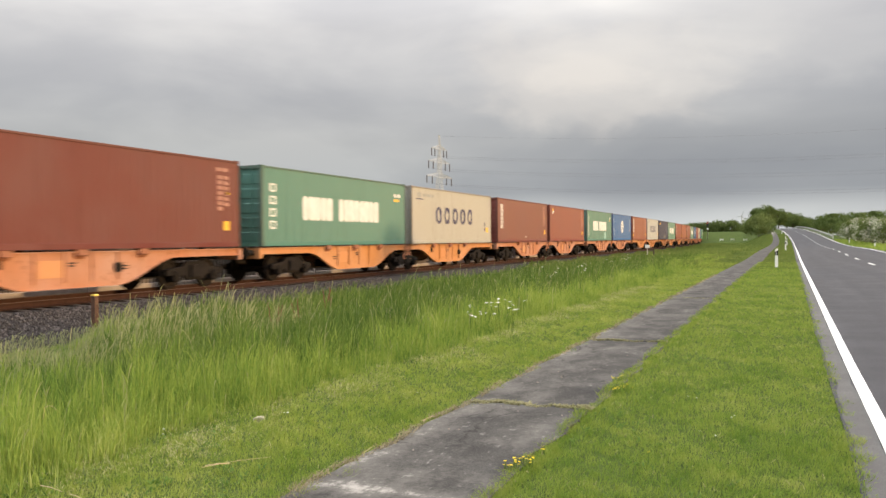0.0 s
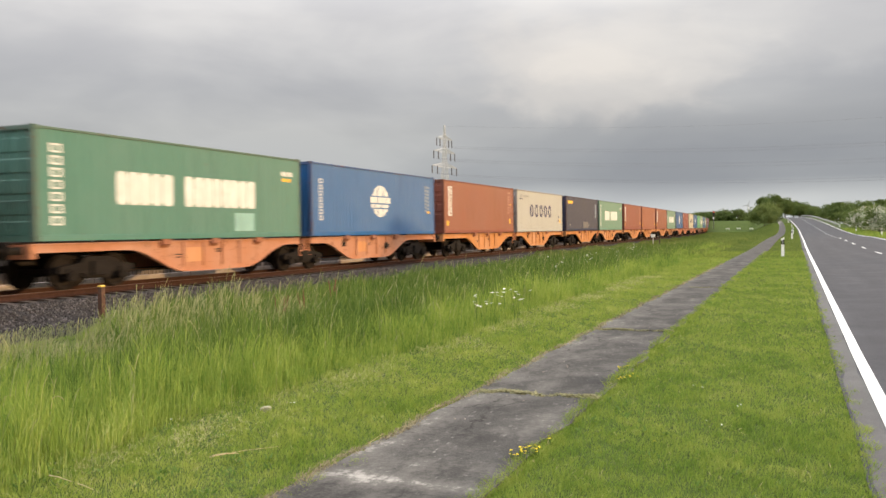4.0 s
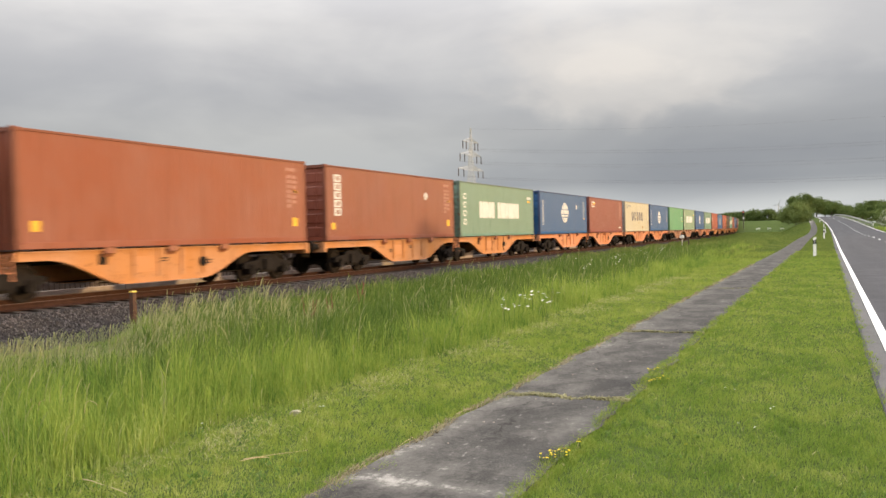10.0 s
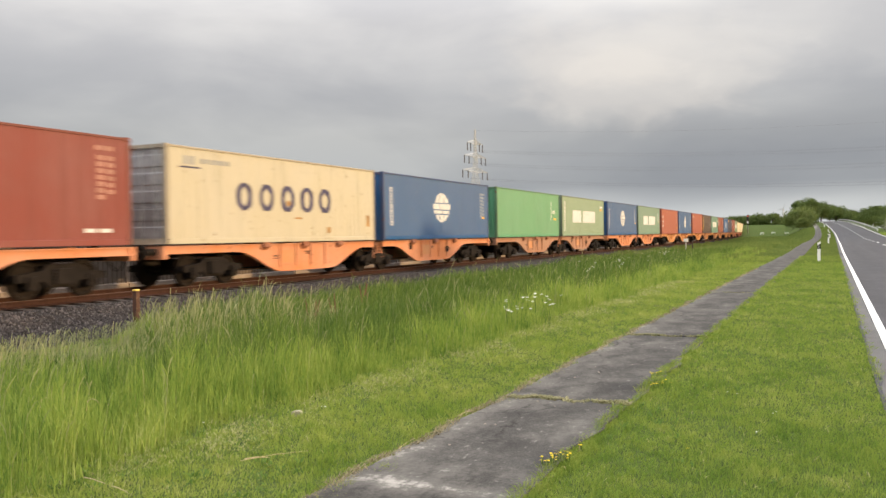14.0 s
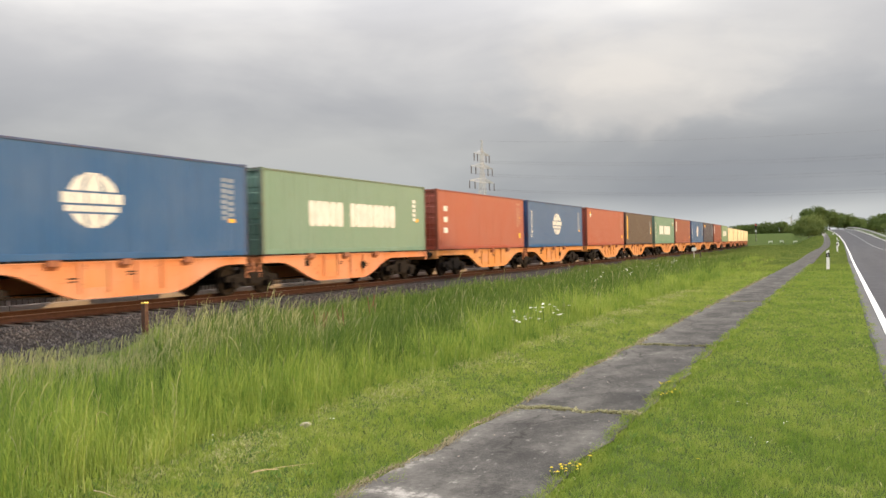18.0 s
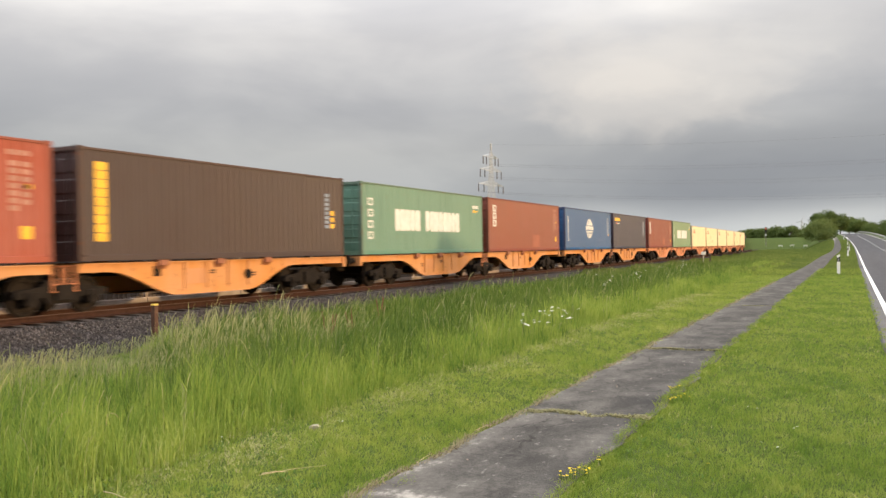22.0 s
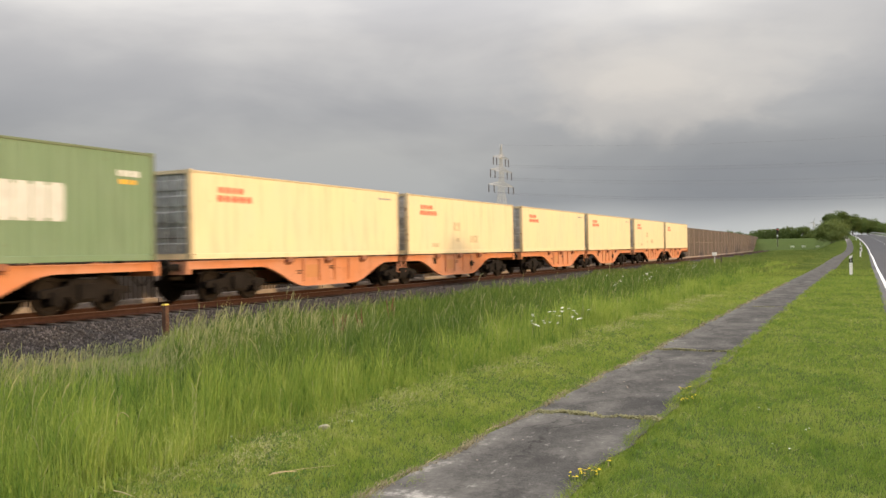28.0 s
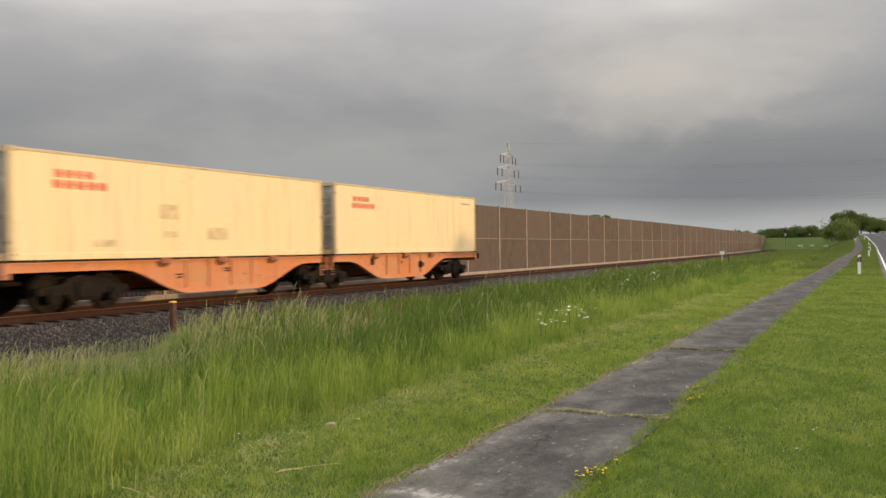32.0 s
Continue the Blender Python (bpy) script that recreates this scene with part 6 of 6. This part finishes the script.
    tagged(new("dry_cuttings", triangle_mesh("dry_cuttings", v, f, M_CUT)), "dry pale grass cuttings on the mown strips", "grass", kind="stuff")
    # farther meadow
    x, y = rng.uniform(-24.0, 1.2, 175000), 48 + 202 * rng.uniform(0, 1, 175000) ** 1.4
    dx = x - np.array([road_x(b) for b in y])
    off = x - np.array([line_at(b)[0] for b in y])
    keep = (off > 1.95 + 0.25 * np.sin(y * 0.4) + 1.0 * np.clip((58 - y) / 10, 0, 1)) & ((dx < -2.98) | ((dx > -1.7) & (dx < 0.46)))
    x, y, dx, off = x[keep], y[keep], dx[keep], off[keep]
    h = np.where(dx < -5.2, np.where(off < 3.6, 0.24, 0.36), 0.07) * rng.uniform(0.5, 1.2, len(x))
    bank = np.where(off < 3.9, RAIL_Z - 0.22 - (off - 1.75) / 2.15 * 0.58, -9.0)
    z = np.maximum(np.array([ground_z(a, b) for a, b in zip(x, y)]), bank)
    v, f = blades(rng, x, y, z, h, 0.02 + 0.00045 * y, 0.5)
    tagged(new("far_grass", triangle_mesh("far_grass", v, f, M_BLADE_FAR)), "tall green grass farther along the line", "grass", kind="stuff")
    # grass beyond the road
    x, y = rng.uniform(9.0, 22.0, 30000), rng.uniform(70, 190, 30000)
    z = np.array([ground_z(a, b) for a, b in zip(x, y)])
    v, f = blades(rng, x, y, z, rng.uniform(0.15, 0.5, len(x)), np.full(len(x), 0.06), 0.4)
    tagged(new("verge_grass", triangle_mesh("verge_grass", v, f, M_BLADE_TALL)), "rough green grass beyond the road", "grass", kind="stuff")
    # the same grass goes on around and behind
    for x0, x1, tall, n, mat, label in ((-15.5, -5.2, 0.45, 52000, M_BLADE_TALL, "tall green meadow grass along the line"), (-5.6, -3.02, 0.06, 40000, M_BLADE_SHORT, "short mown green grass beside the path"), (-1.70, 0.50, 0.06, 42000, M_BLADE_VERGE, "short deep green grass between path and road")):
        x, y = rng.uniform(x0, x1, n), rng.uniform(-14, 9, n)
        az = np.degrees(np.arctan2(x, y))
        keep = (np.hypot(x, y) < 3.3) | (az < -61) | (az > 13.5)
        x, y = x[keep], y[keep]
        v, f = blades(rng, x, y, swale_z(x, y) - 0.01, tall * rng.uniform(0.5, 1.2, len(x)), np.full(len(x), 0.012), 0.5)
        tagged(new("rear_grass", triangle_mesh("rear_grass", v, f, mat)), label, "grass", kind="stuff")
    # dead grass along the edges of the path
    y = 3 + 37 * rng.uniform(0, 1, 9000) ** 1.5
    side = rng.uniform(0, 1, len(y)) < 0.97
    bunch = rng.uniform(0, 1, len(y)) < 0.25 + 0.75 * (np.sin(y * 2.9) * np.sin(y * 7.7 + 1) > -0.15)
    x = np.where(side, -2.99 + rng.normal(0, 0.026, len(y)) + 0.03 * np.sin(y * 3.3), -1.73 + rng.normal(0, 0.02, len(y))) + 0.0035 * np.maximum(0, y - 12)
    x, y = x[bunch], y[bunch]
    along = np.where(rng.uniform(0, 1, len(y)) < 0.6, 1.57 + rng.normal(0, 0.35, len(y)), rng.uniform(0, 6.28, len(y)))
    v, f = blades(rng, x, y, np.full(len(y), 0.016), rng.uniform(0.012, 0.04, len(y)), rng.uniform(0.003, 0.008, len(y)) + y * 0.0002, 2.8, along)
    tagged(new("dead_grass", triangle_mesh("dead_grass", v, f, M_DEAD)), "brown dead grass along the path's edges", "grass", kind="stuff")


M_STRAW = leafy("pale_grass_stalk", (0.16, 0.20, 0.075), (0.41, 0.40, 0.21), 0.7, 0.35)
M_MOSS = leafy("joint_moss_tuft", (0.10, 0.105, 0.04), (0.36, 0.34, 0.19), 0.85, 0.2)
M_WEED = leafy("weed_leaf", (0.075, 0.15, 0.03), (0.14, 0.22, 0.045), 0.6, 0.3)
M_CUT = leafy("dry_cutting", (0.27, 0.28, 0.10), (0.42, 0.40, 0.19), 0.8, 0.25)
M_DEAD = leafy("dead_grass_blade", (0.07, 0.06, 0.035), (0.36, 0.31, 0.18), 0.8, 0.15)
M_CREAMSTONE = plain("cream_stone", (0.31, 0.29, 0.20), 0.9, 0, 0.2, 30.0, 0.004)
M_DRY = plain("dry_straw", (0.42, 0.34, 0.19), 0.8, 0, 0.1)
M_STEM = leafy("flower_stem", (0.08, 0.14, 0.03), (0.13, 0.2, 0.05), 0.6, 0.3)
M_YELLOW = leafy("yellow_petal", (0.60, 0.46, 0.02), (0.80, 0.66, 0.05), 0.6, 0.2)
M_UMBEL = leafy("white_petal", (0.58, 0.60, 0.50), (0.78, 0.78, 0.70), 0.6, 0.2)
build_grass()


def build_flower(rng, name, label, x, y, stems, tall, spread, petal, size, flat):
    z = float(swale_z(np.array([x]), np.array([y]))[0])
    fl = thing(name, label, "flower", pose(x, y, z), "wild flowers")
    for i in range(stems):
        w, r = rng.uniform(0, 6.28), spread * math.sqrt(rng.uniform(0, 1))
        a = Vector((r * math.cos(w) * 0.6, r * math.sin(w) * 0.6, -0.02))
        b = Vector((r * math.cos(w), r * math.sin(w), tall * rng.uniform(0.6, 1.15)))
        stem = part("stem", Shape().tube(a, b, 0.004, 0.003, 5), M_STEM, fl)
        s, n = Shape(), 14 if flat else 10
        tilt = Vector((rng.uniform(-0.35, 0.35), rng.uniform(-0.35, 0.35), 1)).normalized().to_track_quat("Z", "Y")
        s.v = [tuple(b + tilt @ Vector((0, 0, 0.15 * size)))]
        for j in range(n):
            q = 6.2832 * j / n
            o = size * (rng.uniform(0.9, 1.25) if j % 2 else rng.uniform(0.45, 0.7))
            s.v.append(tuple(b + tilt @ Vector((o * math.cos(q), o * math.sin(q), size * rng.uniform(-0.12, 0.3)))))
        s.f = [(0, 1 + j, 1 + (j + 1) % n) for j in range(n)]
        part("bloom", s, petal, fl)


rf = random.Random(8)
for x, y, n in ((-1.82, 5.78, 11), (-1.74, 5.92, 8), (-1.66, 6.25, 3), (-1.80, 9.75, 8), (-1.66, 9.05, 9), (-1.58, 9.25, 4), (-0.95, 6.4, 1)):
    build_flower(rf, "yellow_wildflower", "cluster of small bright yellow flowers at the path's edge", x, y, n, 0.10, 0.075, M_YELLOW, 0.0135, False)
for x, y, n in ((-5.1, 14.4, 4), (-4.9, 15.0, 4), (-4.6, 14.3, 3), (-4.75, 15.5, 3), (-5.0, 13.9, 3)):
    build_flower(rf, "cow_parsley", "white umbels of cow parsley in tall grass", x, y, n + 2, 0.50, 0.24, M_UMBEL, 0.034, True)
for x, y, n in ((-6.9, 26.0, 3), (-7.4, 33.5, 4), (-7.0, 36.0, 4), (-7.6, 44.0, 4), (-9.0, 52.0, 3), (-6.6, 29.5, 2)):
    build_flower(rf, "cow_parsley", "white umbels of cow parsley in tall grass", x, y, n + 3, 0.80, 0.30, M_UMBEL, 0.036, True)
for x, y in ((-4.9, 5.9), (-5.4, 6.4), (-4.4, 6.9), (-0.6, 7.3), (-0.9, 9.0), (-0.4, 8.1), (-3.6, 8.2)):
    build_flower(rf, "daisy", "tiny pale daisies in the mown grass", x, y, 2, 0.06, 0.12, M_UMBEL, 0.012, False)


def build_stones():
    rng = np.random.default_rng(9)
    n = 26000
    y = rng.uniform(8, 34, n)
    o = rng.uniform(1.35, 3.9, n)
    z = RAIL_Z + np.where(o < 1.75, -0.22, -0.22 - (o - 1.75) / 2.15 * 0.58)
    c = np.stack([TRACK_X + o, y, z], 1)
    base = np.array([[1, 0, 0], [-1, 0, 0], [0, 1, 0], [0, -1, 0], [0, 0, 1], [0, 0, -1]], float)
    v = base[None] * rng.uniform(0.018, 0.05, (n, 6, 1)) + rng.normal(0, 0.006, (n, 6, 3)) + c[:, None]
    t = np.array([[0, 2, 4], [2, 1, 4], [1, 3, 4], [3, 0, 4], [2, 0, 5], [1, 2, 5], [3, 1, 5], [0, 3, 5]])
    f = (np.arange(n)[:, None, None] * 6 + t[None]).reshape(-1, 3)
    tagged(new("ballast_stones", triangle_mesh("ballast_stones", v.reshape(-1, 3), f, M_STONES)), "loose grey crushed ballast stones", "gravel", kind="stuff")


build_stones()


def build_joints():
    """Moss and dead grass in the open joints of the path."""
    rng = np.random.default_rng(21)
    xs, ys = [], []
    for y0, n in ((8.09, 1500), (13.7, 700), (24.0, 320)):
        x = rng.uniform(-2.95, -1.72, n)
        keep = rng.uniform(0, 1, n) < 0.35 + 0.65 * (np.sin(x * 7.0 + y0) > -0.2)
        x = x[keep]
        xs.append(x)
        ys.append(y0 + 0.04 * np.sin(x * 9) + 0.03 * np.sin(x * 23) + rng.normal(0, 0.035, len(x)))
    x, y = np.concatenate(xs), np.concatenate(ys)
    v, f = blades(rng, x, y, np.full(len(x), 0.010), rng.uniform(0.015, 0.045, len(x)), rng.uniform(0.008, 0.02, len(x)), 1.6)
    tagged(new("joint_moss", triangle_mesh("joint_moss", v, f, M_MOSS)), "pale moss and dead grass in the path's joints", "moss", kind="stuff")


build_joints()
stone = thing("field_stone", "small pale stone in the mown grass", "stone", pose(-4.54, 6.66, 0.0, 0, 0, 20), shape=Shape().prism_y([(-0.045, -0.02), (0.045, -0.02), (0.055, 0.01), (0.025, 0.028), (-0.02, 0.025), (-0.05, 0.012)], -0.03, 0.03), material=M_CREAMSTONE)
for x, y, z, a, l, r in ((-3.66, 5.09, 0.05, -33, 0.52, 0.0022), (-3.74, 4.98, 0.05, -48, 0.18, 0.004), (-4.40, 4.12, 0.05, -100, 0.24, 0.0035), (-4.12, 4.06, 0.04, -106, 0.2, 0.003), (-3.0, 5.9, 0.015, 6, 0.34, 0.002), (-3.01, 7.1, 0.015, -8, 0.28, 0.002)):
    straw = thing("dry_stalk", "dry pale straw stalk lying on the grass", "straw", pose(x, y, z, 0, 0, a), "straw stalks on the verge", shape=Shape().tube((0, -l / 2, 0.02), (0.012, 0, 0.03), r, r * 0.9, 5).tube((0.012, 0, 0.03), (0.0, l / 2, 0.015), r * 0.9, r * 0.5, 5), material=M_DRY)
rc = random.Random(31)
for i in range(30):
    y = 6 + 20 * rc.random() ** 1.5
    chip = thing("loose_chip", "small pale stone chip lying on the path", "stone", pose(rc.uniform(-2.8, -1.85), y, 0.016, 0, 0, rc.uniform(0, 360)), "stone chips on the path", shape=Shape().prism_y([(-0.007, 0), (0.008, 0), (0.006, 0.004), (-0.004, 0.005)], -0.005, 0.006), material=M_PLINTH)

# reddish dock among the tall grass, and two pale bent stalks at its front
M_DOCK = plain("dock_seed", (0.16, 0.075, 0.04), 0.85, 0, 0.25, 20.0)
rd = random.Random(44)
for x, y, n in ((-8.6, 13.2, 4), (-8.3, 13.5, 3), (-9.6, 16.8, 3), (-11.2, 19.6, 3)):
    z = float(swale_z(np.array([x]), np.array([y]))[0])
    dock = thing("dock_plant", "reddish-brown dock stalks in the tall grass", "wild plant", pose(x, y, z), "wild plants")
    for i in range(n):
        a, b = Vector((rd.uniform(-0.08, 0.08), rd.uniform(-0.08, 0.08), -0.03)), Vector((rd.uniform(-0.16, 0.16), rd.uniform(-0.16, 0.16), rd.uniform(0.62, 0.82)))
        part("stem", Shape().tube(a, b, 0.006, 0.004, 5), M_DOCK, dock)
        spike = Shape()
        for j in range(9):
            c = a.lerp(b, 0.55 + 0.05 * j) + Vector((rd.uniform(-0.012, 0.012), rd.uniform(-0.012, 0.012), 0))
            spike.tube(c, c + Vector((0, 0, 0.03)), 0.016 - 0.001 * j, 0.006, 5)
        part("seed_spike", spike, M_DOCK, dock)
for x, y, turn, h in ((-5.6, 5.15, 15, 0.36), (-6.2, 5.2, 40, 0.33)):
    s, pts = Shape(), [(0, 0, -0.03), (0.01, 0, h * 0.6), (0.03, 0, h * 0.95), (0.07, 0, h), (0.11, 0, h * 0.97), (0.13, 0, h * 0.90)]
    for i in range(5):
        s.tube(pts[i], pts[i + 1], 0.0020 + 0.0008 * (i > 1), 0.0022, 5)
    thing("bent_stalk", "pale dry grass stalk bent over at the tip", "straw", pose(x, y, float(swale_z(np.array([x]), np.array([y]))[0]), 0, 0, turn), "bent dry stalks", shape=s, material=M_DRY)


def motions():
    for ob, s, z in TRAIN:
        rows = []
        for i in range(33):
            x, y, u = line_at(s + train_at(float(i)))
            rows.append((float(i), Matrix.Translation((x, y, z)) @ Matrix.Rotation(u, 4, "Z")))
        walk(ob, rows)
    for y, sets in WHEELSETS.items():
        rows = []
        for i in range(32 * FPS + 1):
            turn = (train_at(0.0) - train_at(i / FPS)) / 0.46
            rows.append((i / FPS, Matrix.Translation((0, y, 0.46)) @ Matrix.Rotation(turn, 4, "X")))
        walk(sets[0], rows)
        roll = sets[0].animation_data
        for w in sets[1:]:                # all axles roll alike
            w.rotation_mode = "QUATERNION"
            keys = w.animation_data_create()
            keys.action, keys.action_slot = roll.action, roll.action_slot


motions()
